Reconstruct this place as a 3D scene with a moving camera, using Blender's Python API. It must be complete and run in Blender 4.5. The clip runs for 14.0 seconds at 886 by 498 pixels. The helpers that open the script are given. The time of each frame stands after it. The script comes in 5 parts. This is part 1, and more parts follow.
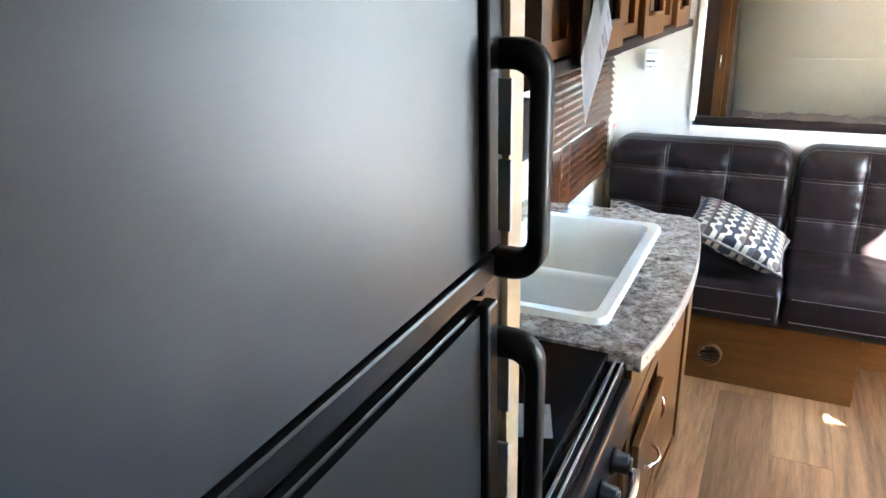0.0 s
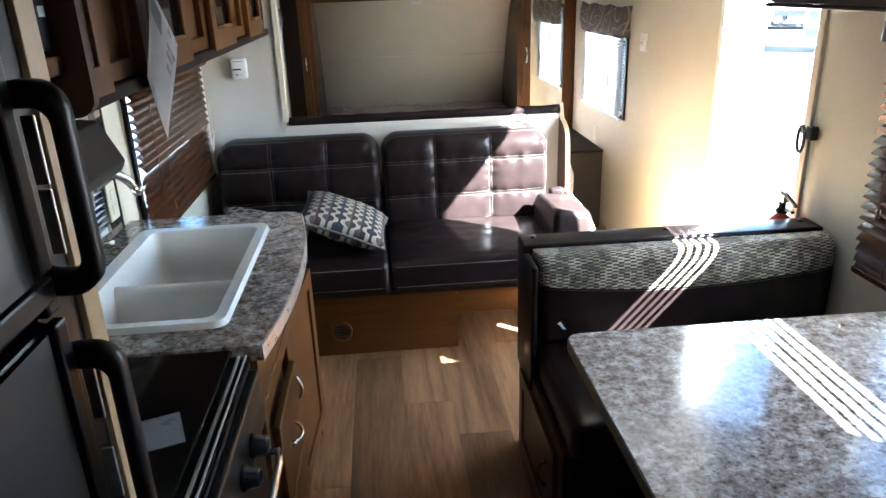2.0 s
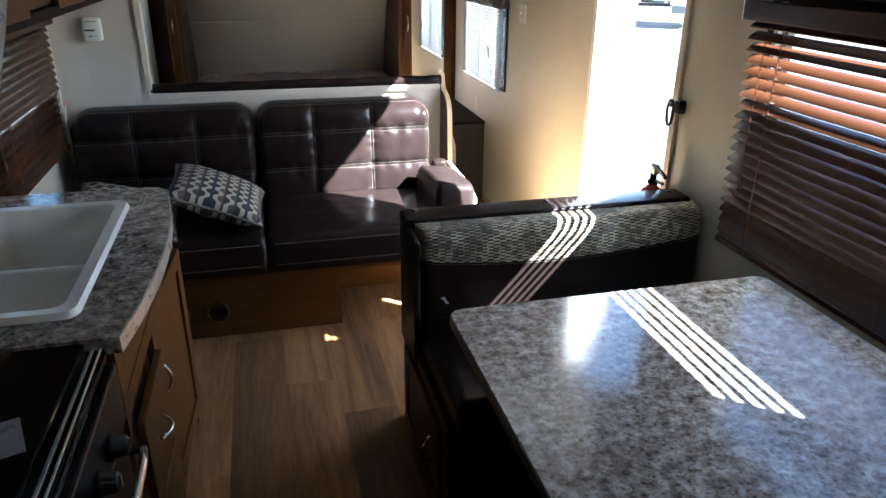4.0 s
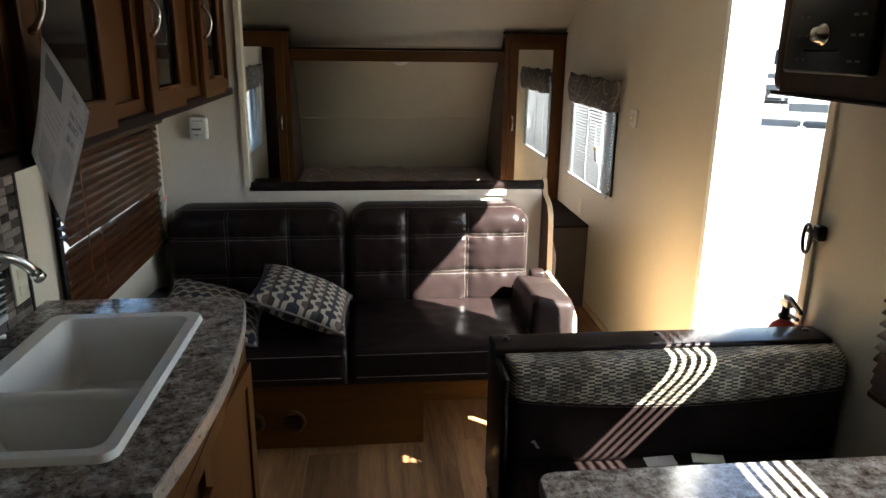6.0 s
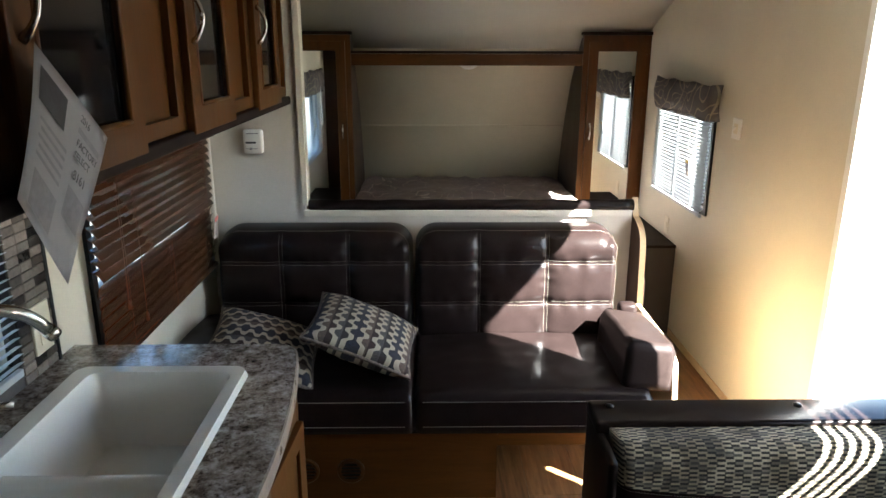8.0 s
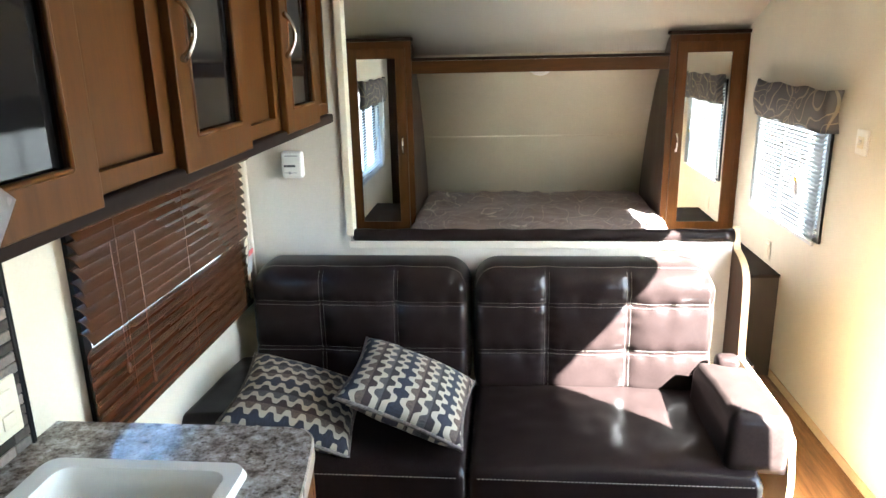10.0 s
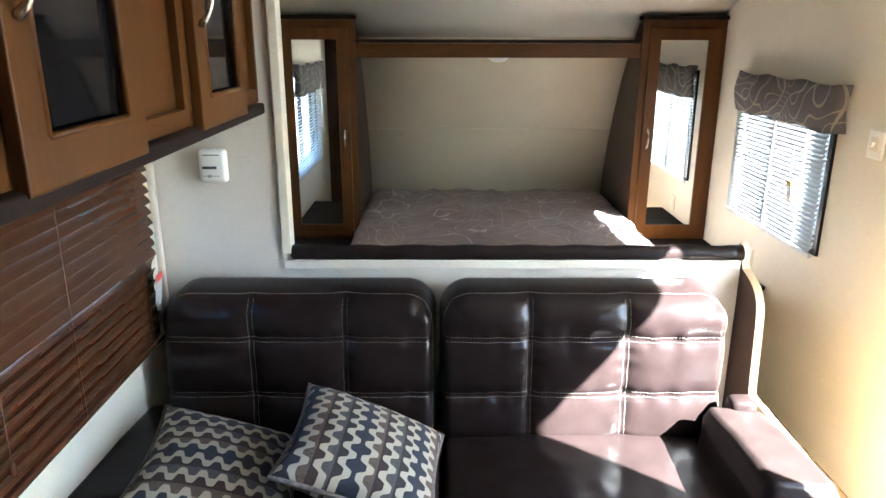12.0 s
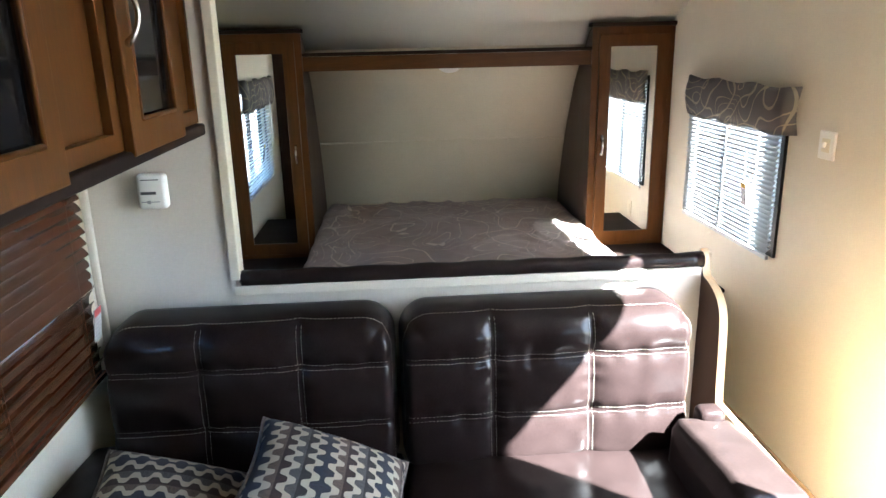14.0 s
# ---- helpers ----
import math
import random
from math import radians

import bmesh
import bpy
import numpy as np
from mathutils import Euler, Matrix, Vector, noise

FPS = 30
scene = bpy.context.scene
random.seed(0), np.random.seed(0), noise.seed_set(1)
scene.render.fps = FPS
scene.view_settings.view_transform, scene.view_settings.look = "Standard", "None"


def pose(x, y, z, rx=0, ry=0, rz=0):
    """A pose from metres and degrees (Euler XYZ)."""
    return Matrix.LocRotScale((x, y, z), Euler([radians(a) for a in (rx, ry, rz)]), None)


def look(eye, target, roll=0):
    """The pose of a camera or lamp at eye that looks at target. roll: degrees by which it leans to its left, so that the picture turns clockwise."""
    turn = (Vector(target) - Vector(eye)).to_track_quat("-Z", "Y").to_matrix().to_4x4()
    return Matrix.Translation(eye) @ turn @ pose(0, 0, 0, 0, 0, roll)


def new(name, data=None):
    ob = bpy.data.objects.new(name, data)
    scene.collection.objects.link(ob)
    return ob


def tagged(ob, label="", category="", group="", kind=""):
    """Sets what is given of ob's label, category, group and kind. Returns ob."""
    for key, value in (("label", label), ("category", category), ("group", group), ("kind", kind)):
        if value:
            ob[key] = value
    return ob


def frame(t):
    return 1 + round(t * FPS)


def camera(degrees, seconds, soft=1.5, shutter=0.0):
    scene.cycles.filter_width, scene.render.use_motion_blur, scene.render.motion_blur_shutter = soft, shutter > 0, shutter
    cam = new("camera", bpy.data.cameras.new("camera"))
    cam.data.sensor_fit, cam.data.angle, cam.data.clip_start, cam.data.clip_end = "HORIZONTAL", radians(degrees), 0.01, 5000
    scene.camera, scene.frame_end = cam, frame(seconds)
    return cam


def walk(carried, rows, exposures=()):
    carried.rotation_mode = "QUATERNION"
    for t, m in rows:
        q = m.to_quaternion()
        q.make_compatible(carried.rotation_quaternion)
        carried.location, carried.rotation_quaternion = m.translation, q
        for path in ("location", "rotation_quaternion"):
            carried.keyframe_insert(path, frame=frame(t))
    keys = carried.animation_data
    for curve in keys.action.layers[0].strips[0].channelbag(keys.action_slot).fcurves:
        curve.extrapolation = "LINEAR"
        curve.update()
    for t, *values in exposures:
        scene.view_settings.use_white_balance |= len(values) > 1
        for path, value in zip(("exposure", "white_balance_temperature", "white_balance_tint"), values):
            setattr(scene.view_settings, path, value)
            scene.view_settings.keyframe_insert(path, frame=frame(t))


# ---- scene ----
cam = camera(64.8, 14.0)
PATH = [
    (0, (0.681, 0.618, 1.604), (-0.148, 2.303, 0.916), -1.4),
    (0.5, (0.756, 0.568, 1.631), (0.041, 2.326, 1.0), -1.8),
    (1, (0.756, 0.56, 1.628), (0.408, 2.43, 1.01), -2.5),
    (1.5, (0.759, 0.528, 1.631), (0.716, 2.415, 0.97), -1.6),
    (2, (0.781, 0.518, 1.632), (0.929, 2.384, 0.926), -2.0),
    (2.4, (0.793, 0.496, 1.64), (1.061, 2.327, 0.881), -2.3),
    (2.5, (0.782, 0.538, 1.632), (1.1, 2.351, 0.85), -1.8),
    (2.7, (0.781, 0.558, 1.619), (1.163, 2.348, 0.813), -1.3),
    (4.8, (0.842, 0.626, 1.639), (1.308, 2.422, 0.892), 0.5),
    (5, (0.849, 0.668, 1.648), (1.259, 2.499, 0.955), 0.1),
    (5.5, (0.852, 0.756, 1.661), (1.195, 2.628, 1.047), 1.5),
    (6, (0.876, 0.82, 1.66), (1.072, 2.73, 1.099), 0.7),
    (6.5, (0.877, 0.867, 1.658), (0.968, 2.777, 1.071), 0.9),
    (7, (0.847, 0.991, 1.656), (0.886, 2.905, 1.078), 0.4),
    (7.2, (0.828, 1.04, 1.66), (0.872, 2.961, 1.106), 0.3),
    (9.5, (0.861, 1.459, 1.672), (0.773, 3.375, 1.104), -1.0),
    (10, (0.88, 1.595, 1.681), (0.7, 3.51, 1.132), -1.3),
    (10.5, (0.879, 1.708, 1.674), (0.611, 3.615, 1.134), -0.9),
    (11, (0.839, 1.806, 1.664), (0.611, 3.716, 1.117), -0.7),
    (11.5, (0.798, 1.968, 1.655), (0.704, 3.883, 1.089), -1.0),
    (12, (0.766, 2.056, 1.651), (0.772, 3.969, 1.069), 0.1),
    (12.5, (0.767, 2.099, 1.654), (0.838, 4.018, 1.096), -0.7),
    (13, (0.768, 2.122, 1.66), (0.882, 4.046, 1.124), -1.0),
    (13.5, (0.775, 2.129, 1.659), (0.888, 4.053, 1.123), -1.3),
    (14, (0.779, 2.132, 1.656), (0.899, 4.049, 1.098), -1.3),
]
walk(cam, [(t, look(eye, target, roll)) for t, eye, target, roll in PATH],
     [(0.0, 7.5, 5350, 4), (1.0, 7.2, 5450, 4), (2.0, 6.0, 5400, 4), (2.7, 5.4, 5350, 5), (4.8, 4.75, 5700, 6), (6.5, 4.4, 6300, 6), (7.2, 4.55, 6200, 6), (9.3, 6.2, 5800, 2), (11.0, 6.5, 5700, 2), (12.5, 6.05, 5500, 4), (14.0, 5.95, 5500, 4)])

# ---- world, sun and exposure ----
SUN_FROM = Vector((1.0, -0.83, 1.12)).normalized()
world = bpy.data.worlds.new("sky")
scene.world = world
world.use_nodes = True
wn = world.node_tree.nodes
sky = wn.new("ShaderNodeTexSky")
sky.sky_type = "NISHITA"
sky.sun_disc = False
sky.sun_elevation = math.asin(SUN_FROM.z)
sky.sun_rotation = math.atan2(SUN_FROM.x, SUN_FROM.y)
world.node_tree.links.new(sky.outputs[0], wn["Background"].inputs[0])
wn["Background"].inputs[1].default_value = 0.05
sun_data = bpy.data.lights.new("sun", "SUN")
sun_data.energy = 5.0
sun_data.angle = radians(0.5)
sun_data.color = (1.0, 0.94, 0.86)
sun = new("sun", sun_data)
sun.matrix_world = look(SUN_FROM * 20, (0, 0, 0))

# ---- materials ----
def nodes_of(name):
    m = bpy.data.materials.new(name)
    m.use_nodes = True
    nt = m.node_tree
    return m, nt, nt.nodes["Principled BSDF"]


def add(nt, kind, **values):
    n = nt.nodes.new(kind)
    for key, value in values.items():
        if key in n.inputs:
            n.inputs[key].default_value = value
    return n


def coords(nt, stretch, rnd):
    tc = add(nt, "ShaderNodeTexCoord")
    mp = add(nt, "ShaderNodeMapping")
    mp.inputs["Scale"].default_value = stretch
    nt.links.new(tc.outputs["Object"], mp.inputs["Vector"])
    if rnd:
        oi = add(nt, "ShaderNodeObjectInfo")
        mul = add(nt, "ShaderNodeMath")
        mul.operation = "MULTIPLY"
        mul.inputs[1].default_value = 37.0
        nt.links.new(oi.outputs["Random"], mul.inputs[0])
        nt.links.new(mul.outputs[0], mp.inputs["Location"])
        return mp.outputs[0], oi.outputs["Random"]
    return mp.outputs[0], None


def rgb(c):
    return (c[0], c[1], c[2], 1.0)


def ramp(nt, fac, stops):
    r = add(nt, "ShaderNodeValToRGB")
    e = r.color_ramp.elements
    while len(e) < len(stops):
        e.new(0.5)
    for k, (pos, c) in enumerate(stops):
        e[k].position, e[k].color = pos, rgb(c)
    nt.links.new(fac, r.inputs[0])
    return r.outputs[0]


def shade(c, f):
    return tuple(min(1.0, v * f) for v in c)


def surface(name, base, rough=0.5, metal=0.0, var=0.15, scale=6.0, fine=90.0, bump=0.1, bump_dist=0.001,
            stretch=(1, 1, 1), rnd=False, coat=0.0, spec=0.5, dark=None, rough_var=0.1, spread=(0.72, 1.25), coat_rough=0.13):
    """Two scales of noise on the colour, fine relief and uneven gloss."""
    m, nt, p = nodes_of(name)
    v, r = coords(nt, stretch, rnd)
    big = add(nt, "ShaderNodeTexNoise", Scale=scale, Detail=4.0, Roughness=0.6)
    small = add(nt, "ShaderNodeTexNoise", Scale=fine, Detail=3.0, Roughness=0.6)
    for n in (big, small):
        nt.links.new(v, n.inputs["Vector"])
    mixed = add(nt, "ShaderNodeMix")
    mixed.inputs[0].default_value = 0.45
    nt.links.new(big.outputs[0], mixed.inputs[2])
    nt.links.new(small.outputs[0], mixed.inputs[3])
    c = ramp(nt, mixed.outputs[0], [(0.32, dark or shade(base, 1 - var)), (0.68, shade(base, 1 + var))])
    if rnd:
        hsv = add(nt, "ShaderNodeHueSaturation")
        mr = add(nt, "ShaderNodeMapRange")
        mr.inputs["To Min"].default_value, mr.inputs["To Max"].default_value = spread
        nt.links.new(r, mr.inputs[0])
        nt.links.new(mr.outputs[0], hsv.inputs["Value"])
        nt.links.new(c, hsv.inputs["Color"])
        c = hsv.outputs[0]
    nt.links.new(c, p.inputs["Base Color"])
    rr = add(nt, "ShaderNodeMapRange")
    rr.inputs["To Min"].default_value, rr.inputs["To Max"].default_value = max(0.02, rough - rough_var), min(1, rough + rough_var)
    nt.links.new(big.outputs[0], rr.inputs[0])
    nt.links.new(rr.outputs[0], p.inputs["Roughness"])
    p.inputs["Metallic"].default_value = metal
    p.inputs["Coat Weight"].default_value = coat
    p.inputs["Coat Roughness"].default_value = coat_rough
    p.inputs["Specular IOR Level"].default_value = spec
    if bump:
        b = add(nt, "ShaderNodeBump", Strength=bump, Distance=bump_dist)
        nt.links.new(mixed.outputs[0], b.inputs["Height"])
        nt.links.new(b.outputs[0], p.inputs["Normal"])
    return m


def wood(name, base, axis="z", rough=0.38, rnd=False, contrast=0.35, grain=1.0):
    st = {"x": (1.2, 14, 14), "y": (14, 1.2, 14), "z": (14, 14, 1.2)}[axis]
    m, nt, p = nodes_of(name)
    v, r = coords(nt, tuple(s * grain for s in st), rnd)
    a = add(nt, "ShaderNodeTexNoise", Scale=1.0, Detail=5.0, Roughness=0.65, Distortion=1.2)
    f = add(nt, "ShaderNodeTexNoise", Scale=9.0, Detail=3.0, Roughness=0.7)
    w = add(nt, "ShaderNodeTexNoise", Scale=0.12, Detail=2.0)
    for n in (a, f, w):
        nt.links.new(v, n.inputs["Vector"])
    mx = add(nt, "ShaderNodeMix")
    mx.inputs[0].default_value = 0.35
    nt.links.new(a.outputs[0], mx.inputs[2])
    nt.links.new(f.outputs[0], mx.inputs[3])
    stops = [(0.3, shade(base, 1 - contrast)), (0.5, base), (0.7, shade(base, 1 + contrast))]
    c = ramp(nt, mx.outputs[0], stops)
    hsv = add(nt, "ShaderNodeHueSaturation")
    mr = add(nt, "ShaderNodeMapRange")
    mr.inputs["To Min"].default_value, mr.inputs["To Max"].default_value = (0.68, 1.3) if rnd else (0.85, 1.15)
    nt.links.new(r if rnd else w.outputs[0], mr.inputs[0])
    nt.links.new(mr.outputs[0], hsv.inputs["Value"])
    nt.links.new(c, hsv.inputs["Color"])
    nt.links.new(hsv.outputs[0], p.inputs["Base Color"])
    rr = add(nt, "ShaderNodeMapRange")
    rr.inputs["To Min"].default_value, rr.inputs["To Max"].default_value = rough - 0.1, rough + 0.14
    nt.links.new(a.outputs[0], rr.inputs[0])
    nt.links.new(rr.outputs[0], p.inputs["Roughness"])
    p.inputs["Specular IOR Level"].default_value = 0.16
    b = add(nt, "ShaderNodeBump", Strength=0.15, Distance=0.0008)
    nt.links.new(mx.outputs[0], b.inputs["Height"])
    nt.links.new(b.outputs[0], p.inputs["Normal"])
    return m


def plain(name, base, rough=0.5, metal=0.0, transmission=0.0, ior=1.45, translucent=0.0, coat=0.0):
    m, nt, p = nodes_of(name)
    p.inputs["Base Color"].default_value = rgb(base)
    p.inputs["Roughness"].default_value = rough
    p.inputs["Metallic"].default_value = metal
    p.inputs["Transmission Weight"].default_value = transmission
    p.inputs["IOR"].default_value = ior
    p.inputs["Coat Weight"].default_value = coat
    if translucent:
        t = add(nt, "ShaderNodeBsdfTranslucent")
        t.inputs[0].default_value = rgb(base)
        mx = add(nt, "ShaderNodeMixShader")
        mx.inputs[0].default_value = translucent
        nt.links.new(p.outputs[0], mx.inputs[1])
        nt.links.new(t.outputs[0], mx.inputs[2])
        nt.links.new(mx.outputs[0], nt.nodes["Material Output"].inputs[0])
    return m


def laminate(name):
    """Speckled stone-look laminate: grey-brown ground, dark flecks and pale veins."""
    m, nt, p = nodes_of(name)
    v, _ = coords(nt, (1, 1, 1), False)
    a = add(nt, "ShaderNodeTexNoise", Scale=30.0, Detail=9.0, Roughness=0.74, Distortion=0.1)
    b = add(nt, "ShaderNodeTexNoise", Scale=85.0, Detail=6.0, Roughness=0.7)
    d = add(nt, "ShaderNodeTexNoise", Scale=5.0, Detail=3.0)
    for n in (a, b, d):
        nt.links.new(v, n.inputs["Vector"])
    ground = ramp(nt, a.outputs[0], [(0.38, (0.105, 0.085, 0.07)), (0.46, (0.235, 0.20, 0.172)), (0.53, (0.345, 0.315, 0.285)), (0.62, (0.54, 0.52, 0.49))])
    fleck = ramp(nt, b.outputs[0], [(0.36, (0.17, 0.13, 0.105)), (0.43, (0.70, 0.66, 0.62)), (0.5, (1, 0.985, 0.96))])
    mul = add(nt, "ShaderNodeMix")
    mul.data_type, mul.blend_type = "RGBA", "MULTIPLY"
    mul.inputs[0].default_value = 0.9
    nt.links.new(ground, mul.inputs[6])
    nt.links.new(fleck, mul.inputs[7])
    hsv = add(nt, "ShaderNodeHueSaturation")
    mr = add(nt, "ShaderNodeMapRange")
    mr.inputs["To Min"].default_value, mr.inputs["To Max"].default_value = 0.75, 1.25
    nt.links.new(d.outputs[0], mr.inputs[0])
    nt.links.new(mr.outputs[0], hsv.inputs["Value"])
    nt.links.new(mul.outputs[2], hsv.inputs["Color"])
    nt.links.new(hsv.outputs[0], p.inputs["Base Color"])
    p.inputs["Roughness"].default_value = 0.14
    bp = add(nt, "ShaderNodeBump", Strength=0.06, Distance=0.0005)
    nt.links.new(b.outputs[0], bp.inputs["Height"])
    nt.links.new(bp.outputs[0], p.inputs["Normal"])
    return m


def math_node(nt, op, a, b=None, c=None):
    n = add(nt, "ShaderNodeMath")
    n.operation = op
    for k, v in enumerate((a, b, c)):
        if v is None:
            continue
        if isinstance(v, (int, float)):
            n.inputs[k].default_value = v
        else:
            nt.links.new(v, n.inputs[k])
    return n.outputs[0]


def weave_dashes(name):
    """Upholstery of short cream, black and sage dashes in rows."""
    m, nt, p = nodes_of(name)
    tc = add(nt, "ShaderNodeTexCoord")
    sp = add(nt, "ShaderNodeSeparateXYZ")
    nt.links.new(tc.outputs["UV"], sp.inputs[0])
    rv = math_node(nt, "MULTIPLY", sp.outputs[1], 1 / 0.0056)
    row = math_node(nt, "FLOOR", rv)
    jig = add(nt, "ShaderNodeTexWhiteNoise")
    jig.noise_dimensions = "1D"
    nt.links.new(row, jig.inputs["W"])
    slip = math_node(nt, "MULTIPLY_ADD", jig.outputs["Value"], 0.16, math_node(nt, "MULTIPLY", math_node(nt, "MODULO", row, 2.0), 0.5))
    ru = math_node(nt, "ADD", math_node(nt, "MULTIPLY", sp.outputs[0], 1 / 0.040), slip)
    pale = math_node(nt, "LESS_THAN", math_node(nt, "FRACT", ru), 0.52)
    ribs = math_node(nt, "PINGPONG", rv, 0.5)
    cell = add(nt, "ShaderNodeTexWhiteNoise")
    cell.noise_dimensions = "2D"
    cc = add(nt, "ShaderNodeCombineXYZ")
    nt.links.new(math_node(nt, "FLOOR", ru), cc.inputs[0])
    nt.links.new(row, cc.inputs[1])
    nt.links.new(cc.outputs[0], cell.inputs["Vector"])
    lightc = ramp(nt, cell.outputs["Value"], [(0.0, (0.37, 0.315, 0.215)), (0.7, (0.47, 0.405, 0.28)), (0.75, (0.16, 0.14, 0.105)), (1.0, (0.20, 0.175, 0.13))])
    darkc = ramp(nt, cell.outputs["Value"], [(0.0, (0.018, 0.016, 0.015)), (0.8, (0.03, 0.027, 0.024)), (0.85, (0.072, 0.066, 0.055)), (1.0, (0.085, 0.077, 0.062))])
    two = add(nt, "ShaderNodeMix")
    two.data_type = "RGBA"
    nt.links.new(pale, two.inputs[0])
    nt.links.new(darkc, two.inputs[6])
    nt.links.new(lightc, two.inputs[7])
    c = two.outputs[2]
    patches = add(nt, "ShaderNodeTexNoise", Scale=9.0, Detail=1.0)
    nt.links.new(tc.outputs["UV"], patches.inputs["Vector"])
    pc = ramp(nt, patches.outputs[0], [(0.46, (0.36, 0.33, 0.29)), (0.54, (1, 1, 1))])
    mul = add(nt, "ShaderNodeMix")
    mul.data_type, mul.blend_type = "RGBA", "MULTIPLY"
    mul.inputs[0].default_value = 0.8
    nt.links.new(c, mul.inputs[6])
    nt.links.new(pc, mul.inputs[7])
    nt.links.new(mul.outputs[2], p.inputs["Base Color"])
    p.inputs["Roughness"].default_value = 0.85
    b = add(nt, "ShaderNodeBump", Strength=0.4, Distance=0.001)
    nt.links.new(ribs, b.inputs["Height"])
    nt.links.new(b.outputs[0], p.inputs["Normal"])
    return m


def ogee_fabric(name, scale):
    """Woven cushion cover: cream ground with columns of round motifs in navy, brown and taupe joined by narrow waists."""
    m, nt, p = nodes_of(name)
    tc = add(nt, "ShaderNodeTexCoord")
    sp = add(nt, "ShaderNodeSeparateXYZ")
    nt.links.new(tc.outputs["UV"], sp.inputs[0])
    u = math_node(nt, "MULTIPLY", sp.outputs[0], scale)
    v = math_node(nt, "MULTIPLY", sp.outputs[1], scale * 1.08)
    col = math_node(nt, "FLOOR", u)
    fu = math_node(nt, "SUBTRACT", math_node(nt, "FRACT", u), 0.5)
    shift = math_node(nt, "MULTIPLY", math_node(nt, "MODULO", col, 2.0), 0.5)
    vs = math_node(nt, "ADD", v, shift)
    # chains of round motifs joined by narrow necks; every second column is shifted by half
    wave = math_node(nt, "COSINE", math_node(nt, "MULTIPLY", vs, 2 * math.pi))
    w2 = math_node(nt, "MULTIPLY", wave, wave)
    blunt = math_node(nt, "MULTIPLY", wave, math_node(nt, "ADD", math_node(nt, "MULTIPLY", w2, math_node(nt, "MULTIPLY_ADD", w2, 0.375, -1.25)), 1.875))
    inside = math_node(nt, "LESS_THAN", math_node(nt, "ABSOLUTE", fu), math_node(nt, "MULTIPLY_ADD", blunt, 0.195, 0.312))
    third = math_node(nt, "MULTIPLY", math_node(nt, "MODULO", col, 3.0), 0.3)
    half_side = math_node(nt, "MULTIPLY", math_node(nt, "GREATER_THAN", fu, 0.0), 0.15)
    # navy columns, columns split brown and taupe, columns split charcoal and grey
    pick = math_node(nt, "ADD", math_node(nt, "ADD", third, half_side), 0.05)
    rm = add(nt, "ShaderNodeValToRGB")
    rm.color_ramp.interpolation = "CONSTANT"
    tones = [(0.0, (0.0125, 0.0145, 0.025)), (0.28, (0.075, 0.052, 0.039)), (0.43, (0.022, 0.010, 0.008)), (0.58, (0.052, 0.047, 0.047)), (0.73, (0.0145, 0.0115, 0.0115))]
    e = rm.color_ramp.elements
    while len(e) < len(tones):
        e.new(0.9)
    for k, (pos, c) in enumerate(tones):
        e[k].position, e[k].color = pos, rgb(c)
    nt.links.new(pick, rm.inputs[0])
    motif = rm.outputs[0]
    th = add(nt, "ShaderNodeTexNoise", Scale=90.0, Detail=2.0)
    mp = add(nt, "ShaderNodeMapping")
    mp.inputs["Scale"].default_value = (0.25, 3.0, 1.0)
    nt.links.new(tc.outputs["UV"], mp.inputs[0])
    nt.links.new(mp.outputs[0], th.inputs["Vector"])
    thr = ramp(nt, th.outputs[0], [(0.35, (0.6, 0.6, 0.6)), (0.65, (1.35, 1.35, 1.35))])
    mul = add(nt, "ShaderNodeMix")
    mul.data_type, mul.blend_type = "RGBA", "MULTIPLY"
    mul.inputs[0].default_value = 1.0
    nt.links.new(motif, mul.inputs[6])
    nt.links.new(thr, mul.inputs[7])
    mx = add(nt, "ShaderNodeMix")
    mx.data_type = "RGBA"
    nt.links.new(inside, mx.inputs[0])
    mx.inputs[6].default_value = rgb((0.33, 0.285, 0.215))
    nt.links.new(mul.outputs[2], mx.inputs[7])
    nt.links.new(mx.outputs[2], p.inputs["Base Color"])
    p.inputs["Roughness"].default_value = 0.8
    b = add(nt, "ShaderNodeBump", Strength=0.25, Distance=0.001)
    nt.links.new(th.outputs[0], b.inputs["Height"])
    nt.links.new(b.outputs[0], p.inputs["Normal"])
    return m


